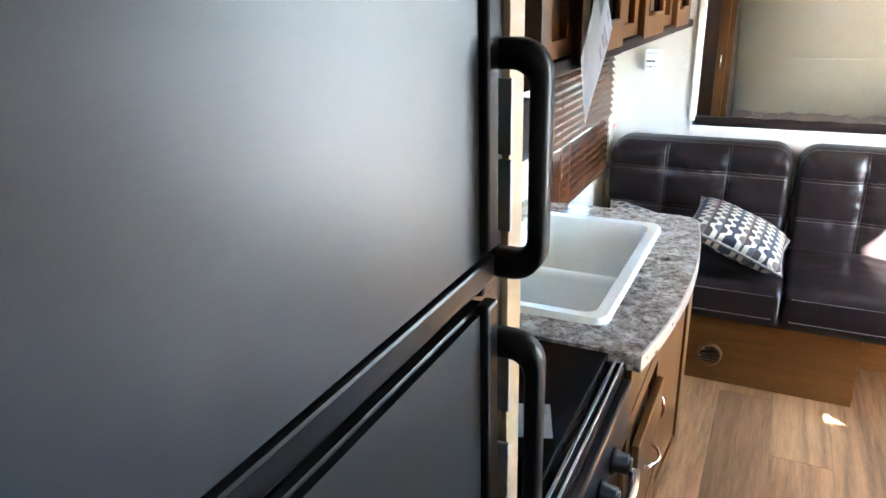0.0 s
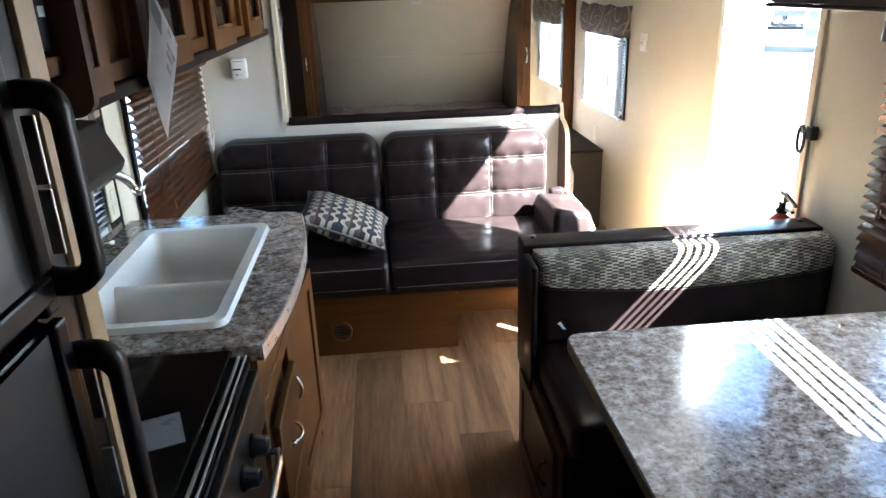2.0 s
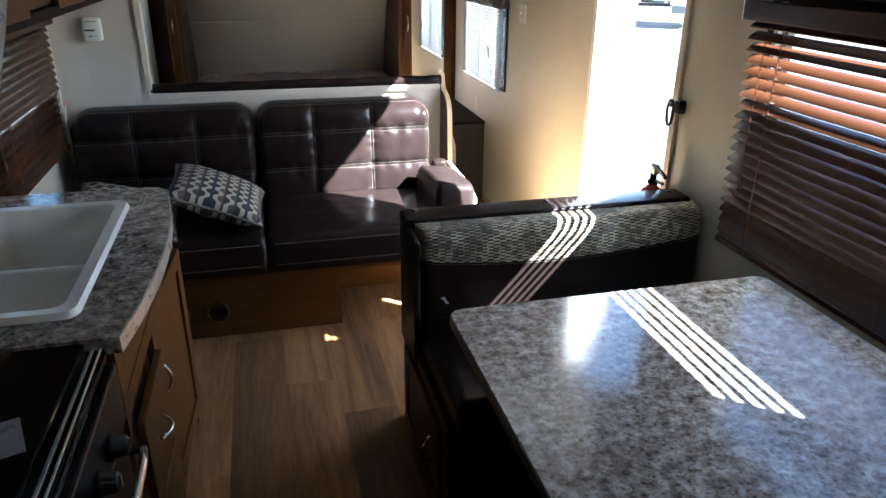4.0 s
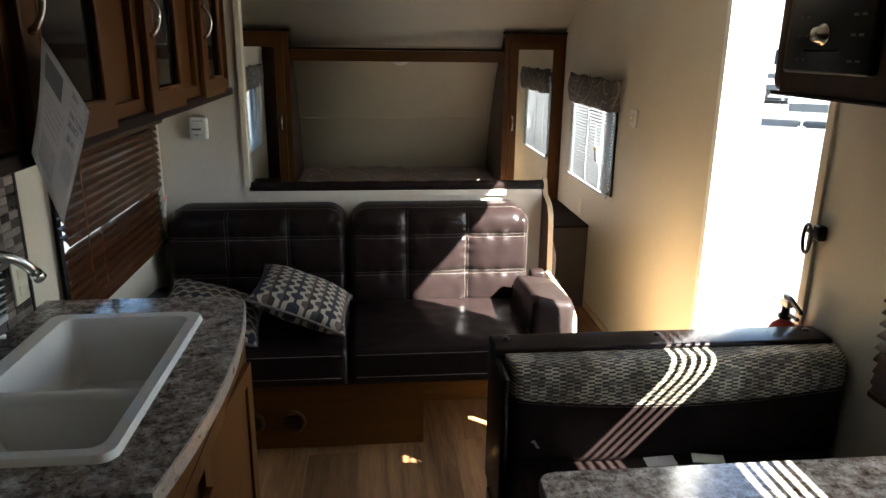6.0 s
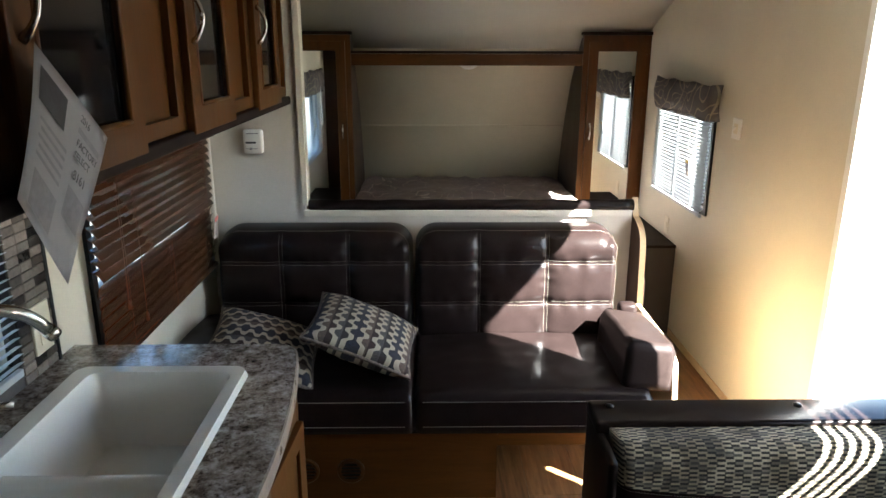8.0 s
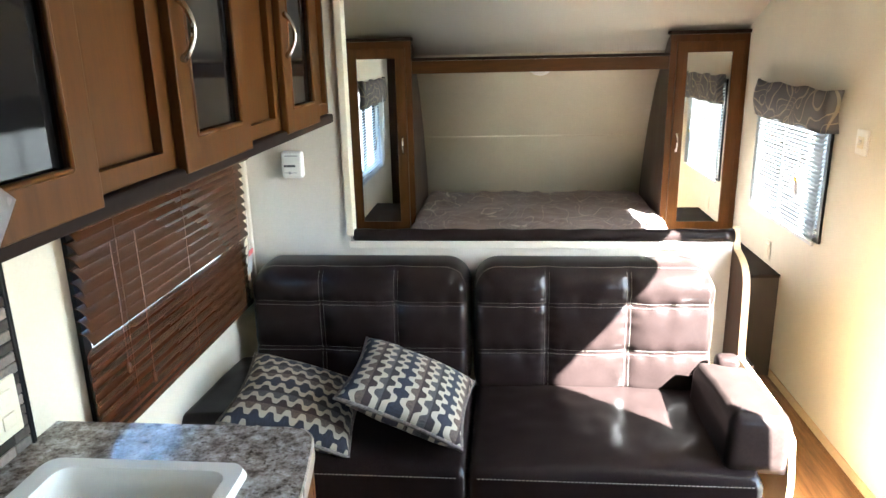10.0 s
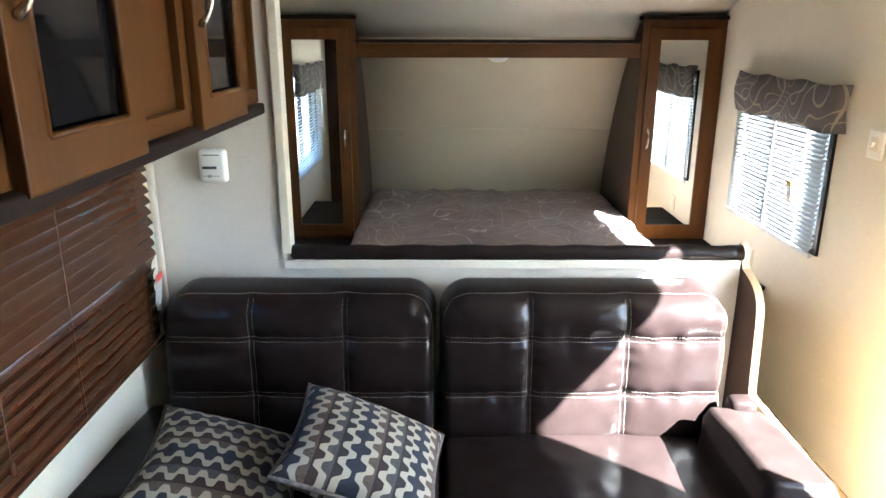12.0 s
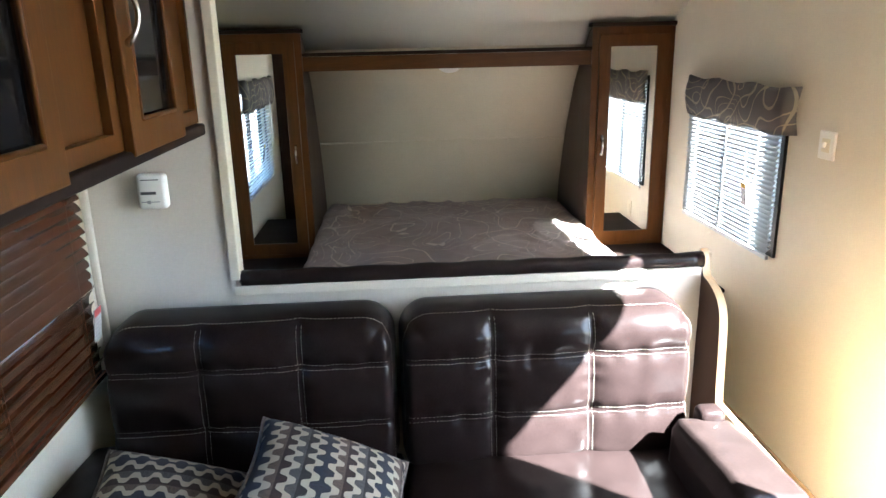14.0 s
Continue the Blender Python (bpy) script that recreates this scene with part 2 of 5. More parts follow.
def swirl_cloth(name, base, line, scale, width):
    """Cloth printed with wandering thin loops."""
    m, nt, p = nodes_of(name)
    v, _ = coords(nt, (1, 1, 1), False)
    total = None
    for k in range(2):
        n = add(nt, "ShaderNodeTexNoise", Scale=scale * (1 + 0.37 * k), Detail=0.0, Distortion=0.8)
        off = add(nt, "ShaderNodeMapping")
        off.inputs["Location"].default_value = (3.1 * k, 1.7 * k, 0.4)
        nt.links.new(v, off.inputs[0])
        nt.links.new(off.outputs[0], n.inputs["Vector"])
        s = math_node(nt, "PINGPONG", math_node(nt, "MULTIPLY", n.outputs[0], 9.0), 0.5)
        hit = math_node(nt, "LESS_THAN", s, width)
        total = hit if total is None else math_node(nt, "MAXIMUM", total, hit)
    big = add(nt, "ShaderNodeTexNoise", Scale=5.0, Detail=3.0)
    nt.links.new(v, big.inputs["Vector"])
    g = ramp(nt, big.outputs[0], [(0.3, shade(base, 0.85)), (0.7, shade(base, 1.15))])
    mx = add(nt, "ShaderNodeMix")
    mx.data_type = "RGBA"
    nt.links.new(total, mx.inputs[0])
    nt.links.new(g, mx.inputs[6])
    mx.inputs[7].default_value = rgb(line)
    nt.links.new(mx.outputs[2], p.inputs["Base Color"])
    p.inputs["Roughness"].default_value = 0.75
    fine = add(nt, "ShaderNodeTexNoise", Scale=400.0)
    nt.links.new(v, fine.inputs["Vector"])
    b = add(nt, "ShaderNodeBump", Strength=0.2, Distance=0.0006)
    nt.links.new(fine.outputs[0], b.inputs["Height"])
    nt.links.new(b.outputs[0], p.inputs["Normal"])
    return m


CREAM = surface("cream_wall_vinyl", (0.60, 0.555, 0.445), rough=0.5, var=0.07, scale=3.0, fine=160.0, bump=0.25, bump_dist=0.0006)
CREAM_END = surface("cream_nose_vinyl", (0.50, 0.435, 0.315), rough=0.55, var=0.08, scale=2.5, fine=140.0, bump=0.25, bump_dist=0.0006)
PANEL = surface("pale_partition_vinyl", (0.55, 0.50, 0.43), rough=0.5, var=0.06, scale=3.0, fine=170.0, bump=0.2, bump_dist=0.0006)
CEIL = surface("ceiling_vinyl", (0.58, 0.55, 0.47), rough=0.6, var=0.05, scale=2.0, fine=120.0, bump=0.2, bump_dist=0.0006)
MAPLE = wood("maple_upright", (0.071, 0.0272, 0.0053), "z", contrast=0.34)
MAPLE_Y = wood("maple_lengthwise", (0.071, 0.0272, 0.0053), "y", contrast=0.34)
MAPLE_X = wood("maple_across", (0.071, 0.0272, 0.0053), "x", contrast=0.34)
WALNUT = wood("dark_walnut_veneer", (0.055, 0.03, 0.02), "z", contrast=0.25)
PALE_EDGE = surface("pale_edge_banding", (0.52, 0.38, 0.22), rough=0.45, var=0.12)
PLANK = wood("floor_plank_vinyl", (0.205, 0.107, 0.045), "y", rough=0.36, rnd=True, contrast=0.62, grain=0.55)
SUBFLOOR = surface("floor_joint", (0.03, 0.02, 0.015), rough=0.8)
ESPRESSO = surface("espresso_trim", (0.016, 0.0105, 0.0085), rough=0.6, spec=0.06, var=0.2)
LEATHER = surface("dark_brown_leatherette", (0.0117, 0.0077, 0.0072), rough=0.36, spec=0.02, coat=0.34, var=0.3, scale=9.0, fine=260.0, bump=0.12, bump_dist=0.0005, rough_var=0.06, coat_rough=0.19)
LEATHER_WORN = surface("creased_brown_leatherette", (0.0150, 0.0104, 0.0095), rough=0.38, spec=0.04, coat=0.13, var=0.3, scale=14.0, fine=120.0, bump=0.3, bump_dist=0.0007)
THREAD = surface("cream_thread", (0.19, 0.17, 0.14), rough=0.8, var=0.1)
DASHES = weave_dashes("dash_weave")
OGEE = ogee_fabric("ogee_weave", 8.0)
PILLOW_WELT = surface("pillow_welt", (0.12, 0.10, 0.085), rough=0.85, var=0.75, scale=45.0, fine=160.0)
LAMINATE = laminate("stone_look_laminate")
LAM_EDGE = surface("laminate_edge", (0.31, 0.27, 0.225), rough=0.3, var=0.35, scale=30)
SINK_WHITE = surface("white_composite", (0.78, 0.76, 0.70), rough=0.22, var=0.02, bump=0.0)
BLACK_GLASS = surface("black_enamel", (0.005, 0.005, 0.0055), spec=0.15, rough=0.08, var=0.3, bump=0.0, rough_var=0.04)
BLACK_PLASTIC = surface("black_plastic", (0.0055, 0.0055, 0.006), spec=0.2, rough=0.32, var=0.2, fine=300.0, bump=0.1)
FRIDGE = surface("black_textured_panel", (0.013, 0.0152, 0.0162), rough=0.38, spec=0.56, var=0.2, scale=3.0, fine=120.0, bump=0.03, bump_dist=0.0004, stretch=(1, 1, 5), rough_var=0.02)
LATCH_GREY = surface("grey_plastic", (0.045, 0.043, 0.042), rough=0.45, var=0.15)
CHROME = surface("brushed_nickel", (0.62, 0.60, 0.56), rough=0.25, metal=1.0, var=0.05, bump=0.0)
STEEL = surface("galvanised_steel", (0.5, 0.5, 0.5), rough=0.4, metal=1.0, var=0.1)
MIRROR = plain("mirror", (0.88, 0.89, 0.88), rough=0.015, metal=1.0)
SMOKED = plain("smoked_glass", (0.008, 0.008, 0.009), rough=0.05, transmission=0.12)
GLASS = plain("window_glass", (0.60, 0.63, 0.65), rough=0.0, transmission=1.0, ior=1.02)
DARK_TINT = plain("dark_tinted_glass", (0.10, 0.112, 0.122), rough=0.0, transmission=1.0, ior=1.02)
TINTED = plain("tinted_glass", (0.34, 0.37, 0.39), rough=0.0, transmission=1.0, ior=1.02)
BLIND_BROWN = surface("mahogany_blind", (0.060, 0.0228, 0.0105), rough=0.24, spec=0.32, var=0.08, scale=3.0, fine=24.0, stretch=(1, 0.06, 1), bump=0.0, rough_var=0.04)
BLIND_WHITE = plain("white_blind", (0.50, 0.525, 0.545), rough=0.4, translucent=0.05)
WHITE_PLASTIC = surface("white_plastic", (0.75, 0.74, 0.70), rough=0.4, var=0.03, bump=0.0)
IVORY = surface("ivory_plastic", (0.68, 0.62, 0.48), rough=0.4, var=0.03, bump=0.0)
ALU_WHITE = surface("white_aluminium", (0.78, 0.78, 0.77), rough=0.4, var=0.04)
BLACK_RUBBER = surface("black_gasket", (0.012, 0.012, 0.012), rough=0.6)
PAPER = surface("laminated_paper", (0.5, 0.5, 0.51), rough=0.25, var=0.04, bump=0.0)
LEAFLET = surface("printed_leaflet", (0.2, 0.21, 0.23), rough=0.3, var=0.12, scale=40.0, bump=0.0)
INK = surface("dark_ink", (0.06, 0.06, 0.065), rough=0.5, var=0.2, bump=0.0)
INK_GREY = surface("grey_ink", (0.3, 0.3, 0.31), rough=0.5, var=0.2, bump=0.0)
YELLOW = surface("yellow_tag", (0.75, 0.5, 0.05), rough=0.5, var=0.05)
RED = surface("red_enamel", (0.45, 0.02, 0.015), rough=0.3, var=0.1)
SHEET = swirl_cloth("taupe_swirl_sheet", (0.235, 0.188, 0.172), (0.42, 0.355, 0.29), 1.7, 0.022)
VALANCE = swirl_cloth("grey_loop_valance", (0.175, 0.158, 0.155), (0.44, 0.38, 0.28), 2.6, 0.055)
GREY_SIDE = surface("dark_grey_vinyl", (0.034, 0.027, 0.023), rough=0.5, var=0.1)
ASPHALT = surface("pale_gravelled_asphalt", (0.066, 0.064, 0.061), rough=0.9, var=0.25, scale=0.6, fine=25.0, bump=0.5, bump_dist=0.01)
RV_WHITE = surface("white_gelcoat", (0.72, 0.72, 0.7), rough=0.3, var=0.04, scale=1.0)
RV_DARK = surface("dark_skirt", (0.03, 0.035, 0.04), rough=0.4)
MATTE_GREY = surface("mosaic_grout", (0.1, 0.09, 0.085), rough=0.7)
MOSAIC = surface("mosaic_tile", (0.13, 0.11, 0.095), rough=0.12, var=0.3, scale=8.0, rnd=True, bump=0.0, spread=(0.12, 2.3))

# ---- building helpers ----
def box(bm, x0, x1, y0, y1, z0, z1, bevel=0.0, seg=2):
    r = bmesh.ops.create_cube(bm, size=1.0)["verts"]
    for v in r:
        v.co = Vector((x0 + (v.co.x + 0.5) * (x1 - x0), y0 + (v.co.y + 0.5) * (y1 - y0), z0 + (v.co.z + 0.5) * (z1 - z0)))
    if bevel:
        edges = {e for v in r for e in v.link_edges}
        bmesh.ops.bevel(bm, geom=list(edges), offset=bevel, segments=seg, affect="EDGES", profile=0.5)
    return bm


def boxes(*items, bevel=0.0, seg=2):
    bm = bmesh.new()
    for it in items:
        box(bm, *it, bevel=bevel, seg=seg)
    return bm


def mesh_of(name, bm, material, smooth=False):
    me = bpy.data.meshes.new(name)
    bmesh.ops.recalc_face_normals(bm, faces=bm.faces)
    bm.to_mesh(me)
    bm.free()
    for m in material if isinstance(material, (list, tuple)) else (material,):
        me.materials.append(m)
    if smooth:
        me.shade_smooth()
    return me


def adopt(ob, parent):
    if parent:
        ob.parent = parent
        ob.matrix_parent_inverse = world_of(parent).inverted()
    return ob


def world_of(ob):
    m = ob.matrix_basis.copy()
    if ob.parent:
        m = world_of(ob.parent) @ ob.matrix_parent_inverse @ m
    return m


def part(name, bm, material, parent=None, label="", smooth=False):
    ob = adopt(new(name, mesh_of(name, bm, material, smooth)), parent)
    return tagged(ob, label)


def thing(name, loc, label, category, group="", kind=""):
    ob = new(name)
    ob.empty_display_size = 0.1
    ob.location = loc
    return tagged(ob, label, category, group, kind)


def structure(name, bm, material, label, category="wall", smooth=False):
    return tagged(part(name, bm, material, None, "", smooth), label, category, "", "structure")


def tube(bm, pts, r, sides=10, closed=False, taper=None):
    """A round bar along points."""
    pts = [Vector(p) for p in pts]
    n = len(pts)
    rings = []
    up = None
    for k, p in enumerate(pts):
        a = pts[(k - 1) % n] if (k or closed) else p
        b = pts[(k + 1) % n] if (k < n - 1 or closed) else p
        d = (b - a).normalized()
        if up is None:
            up = d.orthogonal().normalized()
        up = (up - d * up.dot(d)).normalized()
        side = d.cross(up)
        rr = r * (taper[k] if taper else 1.0)
        rings.append([bm.verts.new(p + (up * math.cos(2 * math.pi * i / sides) + side * math.sin(2 * math.pi * i / sides)) * rr) for i in range(sides)])
    for k in range(n if closed else n - 1):
        a, b = rings[k], rings[(k + 1) % n]
        for i in range(sides):
            bm.faces.new((a[i], a[(i + 1) % sides], b[(i + 1) % sides], b[i]))
    if not closed:
        bm.faces.new(rings[0][::-1])
        bm.faces.new(rings[-1])
    return bm


def arc(center, r, a0, a1, n, u, v):
    c, u, v = Vector(center), Vector(u), Vector(v)
    return [c + (u * math.cos(a0 + (a1 - a0) * k / n) + v * math.sin(a0 + (a1 - a0) * k / n)) * r for k in range(n + 1)]


def lathe(bm, profile, center, axis="z", sides=20):
    """Turns (radius, height) pairs round an axis."""
    rings = []
    for r, h in profile:
        ring = []
        for i in range(sides):
            a = 2 * math.pi * i / sides
            p = {"z": (r * math.cos(a), r * math.sin(a), h), "x": (h, r * math.cos(a), r * math.sin(a)), "y": (r * math.cos(a), h, r * math.sin(a))}[axis]
            ring.append(bm.verts.new(Vector(p) + Vector(center)))
        rings.append(ring)
    for a, b in zip(rings, rings[1:]):
        for i in range(sides):
            bm.faces.new((a[i], a[(i + 1) % sides], b[(i + 1) % sides], b[i]))
    bm.faces.new(rings[0][::-1])
    bm.faces.new(rings[-1])
    return bm


def extrude_poly(bm, pts, d, bevel=0.0):
    """A flat outline, thickened along d."""
    vs = [bm.verts.new(p) for p in pts]
    f = bm.faces.new(vs)
    r = bmesh.ops.extrude_face_region(bm, geom=[f])
    moved = [g for g in r["geom"] if isinstance(g, bmesh.types.BMVert)]
    bmesh.ops.translate(bm, verts=moved, vec=d)
    if bevel:
        bmesh.ops.bevel(bm, geom=[e for e in bm.edges], offset=bevel, segments=2, affect="EDGES", profile=0.5)
    return bm


def rounded_rect(w, h, r, n=5):
    out = []
    for cx, cy, a in ((w / 2 - r, h / 2 - r, 0), (-w / 2 + r, h / 2 - r, 90), (-w / 2 + r, -h / 2 + r, 180), (w / 2 - r, -h / 2 + r, 270)):
        for k in range(n + 1):
            t = radians(a + 90 * k / n)
            out.append((cx + r * math.cos(t), cy + r * math.sin(t)))
    return out


def pierced_wall(x0, x1, y0, y1, z0, z1, openings):
    """A wall lying along y, with openings (ya, yb, za, zb) cut right through."""
    ys = sorted({y0, y1, *[v for o in openings for v in o[:2]]})
    zs = sorted({z0, z1, *[v for o in openings for v in o[2:]]})
    bm = bmesh.new()
    for ya, yb in zip(ys, ys[1:]):
        for za, zb in zip(zs, zs[1:]):
            cy, cz = (ya + yb) / 2, (za + zb) / 2
            if not any(o[0] < cy < o[1] and o[2] < cz < o[3] for o in openings):
                box(bm, x0, x1, ya, yb, za, zb)
    return weld(bm)


def weld(bm):
    """Joins touching blocks into one skin."""
    bmesh.ops.remove_doubles(bm, verts=bm.verts, dist=0.0001)
    bm.verts.index_update()
    seen = {}
    for f in bm.faces:
        seen.setdefault(tuple(sorted(v.index for v in f.verts)), []).append(f)
    bmesh.ops.delete(bm, geom=[f for fs in seen.values() if len(fs) > 1 for f in fs], context="FACES")
    return bm


SWAP_XY = Matrix(((0, 1, 0, 0), (1, 0, 0, 0), (0, 0, 1, 0), (0, 0, 0, 1)))


def framed(x0, x1, y0, y1, z0, z1, openings, bevel=0.002):
    """A flat frame in one piece, its sharp edges eased."""
    bm = pierced_wall(x0, x1, y0, y1, z0, z1, openings)
    bmesh.ops.dissolve_limit(bm, angle_limit=0.01, verts=bm.verts, edges=bm.edges)
    bm.normal_update()
    sharp = [e for e in bm.edges if len(e.link_faces) == 2 and e.calc_face_angle() > 1.0]
    bmesh.ops.bevel(bm, geom=sharp, offset=bevel, segments=2, affect="EDGES", profile=0.5)
    return bm


def pad(w, l, t, edge, us=(), vs=(), groove=0.012, bulge=0.012, corner=0.05, res=0.014, wrinkle=0.002, seed=0.0, low=0.35, edge_v=None):
    """An upholstered cushion lying in u, v with its face up along h. Returns the bmesh and the height of its face."""
    cu, cv = sorted((-w / 2, *us, w / 2)), sorted((-l / 2, *vs, l / 2))

    def f(s):
        s = min(max(s, 0.0), 1.0)
        return math.sqrt(1 - (1 - s) ** 2)

    def cell(c, x):
        for a, b in zip(c, c[1:]):
            if x <= b:
                return math.sin(math.pi * min(max((x - a) / (b - a), 0), 1))
        return 0.0

    def height(u, v):
        h = t * (low + (1 - low) * f((w / 2 - abs(u)) / edge) * f((l / 2 - abs(v)) / (edge_v or edge)))
        h += bulge * math.sqrt(max(cell(cu, u) * cell(cv, v), 0.0))
        for u0 in us:
            h -= groove * (0.6 * math.exp(-((u - u0) / 0.011) ** 2) + 0.9 * math.exp(-((u - u0) / 0.034) ** 2))
        for v0 in vs:
            h -= groove * (0.6 * math.exp(-((v - v0) / 0.011) ** 2) + 0.7 * math.exp(-((v - v0) / 0.03) ** 2))
        for u0 in us:
            h += 1.6 * wrinkle * math.exp(-((u - u0) / 0.035) ** 2) * noise.noise(Vector((seed, v * 38, u0 + (0.4 if u > u0 else 0))))
        for v0 in vs:
            h += 1.6 * wrinkle * math.exp(-((v - v0) / 0.03) ** 2) * noise.noise(Vector((u * 30, seed, v0 + (0.4 if v > v0 else 0))))
        h += wrinkle * noise.noise(Vector((u * 14 + seed, v * 14, seed))) + 2.2 * wrinkle * noise.noise(Vector((u * 4 + seed, v * 5, seed + 3)))
        return h

    def spot(u, v):
        a, b = abs(u) - (w / 2 - corner), abs(v) - (l / 2 - corner)
        if a > 0 and b > 0:
            k = max(a, b) / math.hypot(a, b)
            u, v = math.copysign(w / 2 - corner + a * k, u), math.copysign(l / 2 - corner + b * k, v)
        return u, v

    bm = bmesh.new()
    uv = bm.loops.layers.uv.new("UVMap")
    nu, nv = max(6, int(w / res)), max(6, int(l / res))
    grid = []
    for j in range(nv + 1):
        row = []
        for i in range(nu + 1):
            u0, v0 = -w / 2 + w * i / nu, -l / 2 + l * j / nv
            u, v = spot(u0, v0)
            row.append(bm.verts.new((u, v, height(u0, v0))))
        grid.append(row)
    for j in range(nv):
        for i in range(nu):
            bm.faces.new((grid[j][i], grid[j][i + 1], grid[j + 1][i + 1], grid[j + 1][i]))
    rim = [grid[0][i] for i in range(nu + 1)] + [grid[j][nu] for j in range(1, nv + 1)] + [grid[nv][i] for i in range(nu - 1, -1, -1)] + [grid[j][0] for j in range(nv - 1, 0, -1)]
    last = rim
    for h in (0.2, 0.0):
        ring = [bm.verts.new((v.co.x, v.co.y, t * low * h)) for v in rim]
        for k in range(len(rim)):
            n = (k + 1) % len(rim)
            bm.faces.new((last[k], ring[k], ring[n], last[n]))
        last = ring
    bm.faces.new(last[::-1])
    for face in bm.faces:
        for loop in face.loops:
            loop[uv].uv = (loop.vert.co.x, loop.vert.co.y + loop.vert.co.z)
    return bm, lambda u, v: Vector((*spot(u, v), height(u, v)))


def stitches(bm, on, a, b, dash=0.007, gap=0.004, wide=0.00045, lift=0.0):
    """A run of thread dashes from a to b on a cushion's face."""
    a, b = Vector(a), Vector(b)
    n = max(1, int((b - a).length / (dash + gap)))
    for k in range(n):
        p = on(*a.lerp(b, k / n))
        q = on(*a.lerp(b, (k + dash / (dash + gap)) / n))
        d = (q - p)
        s = Vector((-d.y, d.x, 0))
        if s.length < 1e-6:
            s = Vector((1, 0, 0))
        s = s.normalized() * wide
        up = Vector((0, 0, lift + 0.0008))
        lo = Vector((0, 0, -0.002))
        v = [bm.verts.new(c) for c in (p - s + up, p + s + up, q + s + up, q - s + up, p - s + lo, p + s + lo, q + s + lo, q - s + lo)]
        for idx in ((0, 1, 2, 3), (0, 4, 5, 1), (1, 5, 6, 2), (2, 6, 7, 3), (3, 7, 4, 0)):
            bm.faces.new([v[i] for i in idx])
    return bm


def moved(bm, m):
    bmesh.ops.transform(bm, matrix=m, verts=bm.verts)
    return bm


def bow_handle(name, parent, center, along, out, length=0.1, rise=0.025, r=0.0045):
    """A bowed metal pull."""
    c, a, o = Vector(center), Vector(along), Vector(out)
    pts = [c + a * (length * (k / 10 - 0.5)) + o * (rise * math.sin(math.pi * k / 10) ** 0.7) for k in range(11)]
    bm = tube(bmesh.new(), pts, r, 8, taper=[1.5, 1.2, 1, 1, 1, 1, 1, 1, 1, 1.2, 1.5])
    return part(name, bm, CHROME, parent, "curved brushed nickel handle", True)

# ---- the shell ----
XL, XR, TH = -0.11, 2.255, 0.045
Y0, Y1, TOP = -0.75, 6.9, 2.12
DOOR = (2.83, 3.50, 0.0, 1.965)
DIN_WIN = (1.08, 2.36, 0.78, 1.50)
BED_WIN = (4.71, 5.46, 0.85, 1.44)
SOFA_WIN = (3.045, 3.965, 0.86, 1.34)
SINK_WIN = (1.95, 2.62, 0.98, 1.32)

wall_right = structure("wall_right", pierced_wall(XR, XR + TH, Y0, Y1, -0.05, TOP, [DOOR, DIN_WIN, BED_WIN]), CREAM, "cream vinyl trailer side wall with door and windows")
wall_left = structure("wall_left", pierced_wall(XL - TH, XL, Y0, Y1, -0.05, TOP, [SOFA_WIN, SINK_WIN, BED_WIN]), CREAM, "cream vinyl trailer side wall with three windows")
# unseen rear wall; its dark maple is assumed, to weaken bounced fill
structure("wall_rear", boxes((XL, XR, Y0 - TH, Y0, -0.05, TOP)), MAPLE, "unseen rear wall, dark maple assumed to cut bounced light")
structure("floor", boxes((XL, XR, Y0, Y1, -0.05, -0.004)), SUBFLOOR, "dark joint bed under wood plank vinyl floor", "floor")

# ceiling, bending down into the nose of the trailer
NOSE = [(Y0, 2.05), (4.9, 2.05), (5.2, 2.02), (5.57, 1.90), (5.84, 1.79), (5.97, 1.72), (6.06, 1.65)]
NOSE_LOW = [(6.06, 1.65), (6.16, 1.53), (6.30, 1.33), (6.44, 1.10), (6.53, 0.90), (6.61, 0.72), (6.66, 0.5), (6.68, 0.0)]


def bent_sheet(line, thick):
    bm = bmesh.new()
    rows = []
    for k, (y, z) in enumerate(line):
        a, b = line[max(k - 1, 0)], line[min(k + 1, len(line) - 1)]
        d = Vector((0, b[0] - a[0], b[1] - a[1])).normalized()
        n = Vector((0, -d.z, d.y)) * thick
        rows.append([bm.verts.new(Vector((x, y, z)) + o) for x, o in ((XL, Vector()), (XR, Vector()), (XR, n), (XL, n))])
    for p, q in zip(rows, rows[1:]):
        for i in range(4):
            bm.faces.new((p[i], p[(i + 1) % 4], q[(i + 1) % 4], q[i]))
    bm.faces.new(rows[0][::-1])
    bm.faces.new(rows[-1])
    return bm


structure("ceiling", bent_sheet(NOSE, 0.05), CEIL, "cream ceiling panel curving down into the trailer nose", "ceiling", True)
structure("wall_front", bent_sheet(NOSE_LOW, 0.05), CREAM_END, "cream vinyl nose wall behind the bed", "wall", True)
bm = bmesh.new()
box(bm, 0.315, 1.815, 6.432, 6.439, 1.096, 1.104)
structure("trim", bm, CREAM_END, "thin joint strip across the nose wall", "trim")

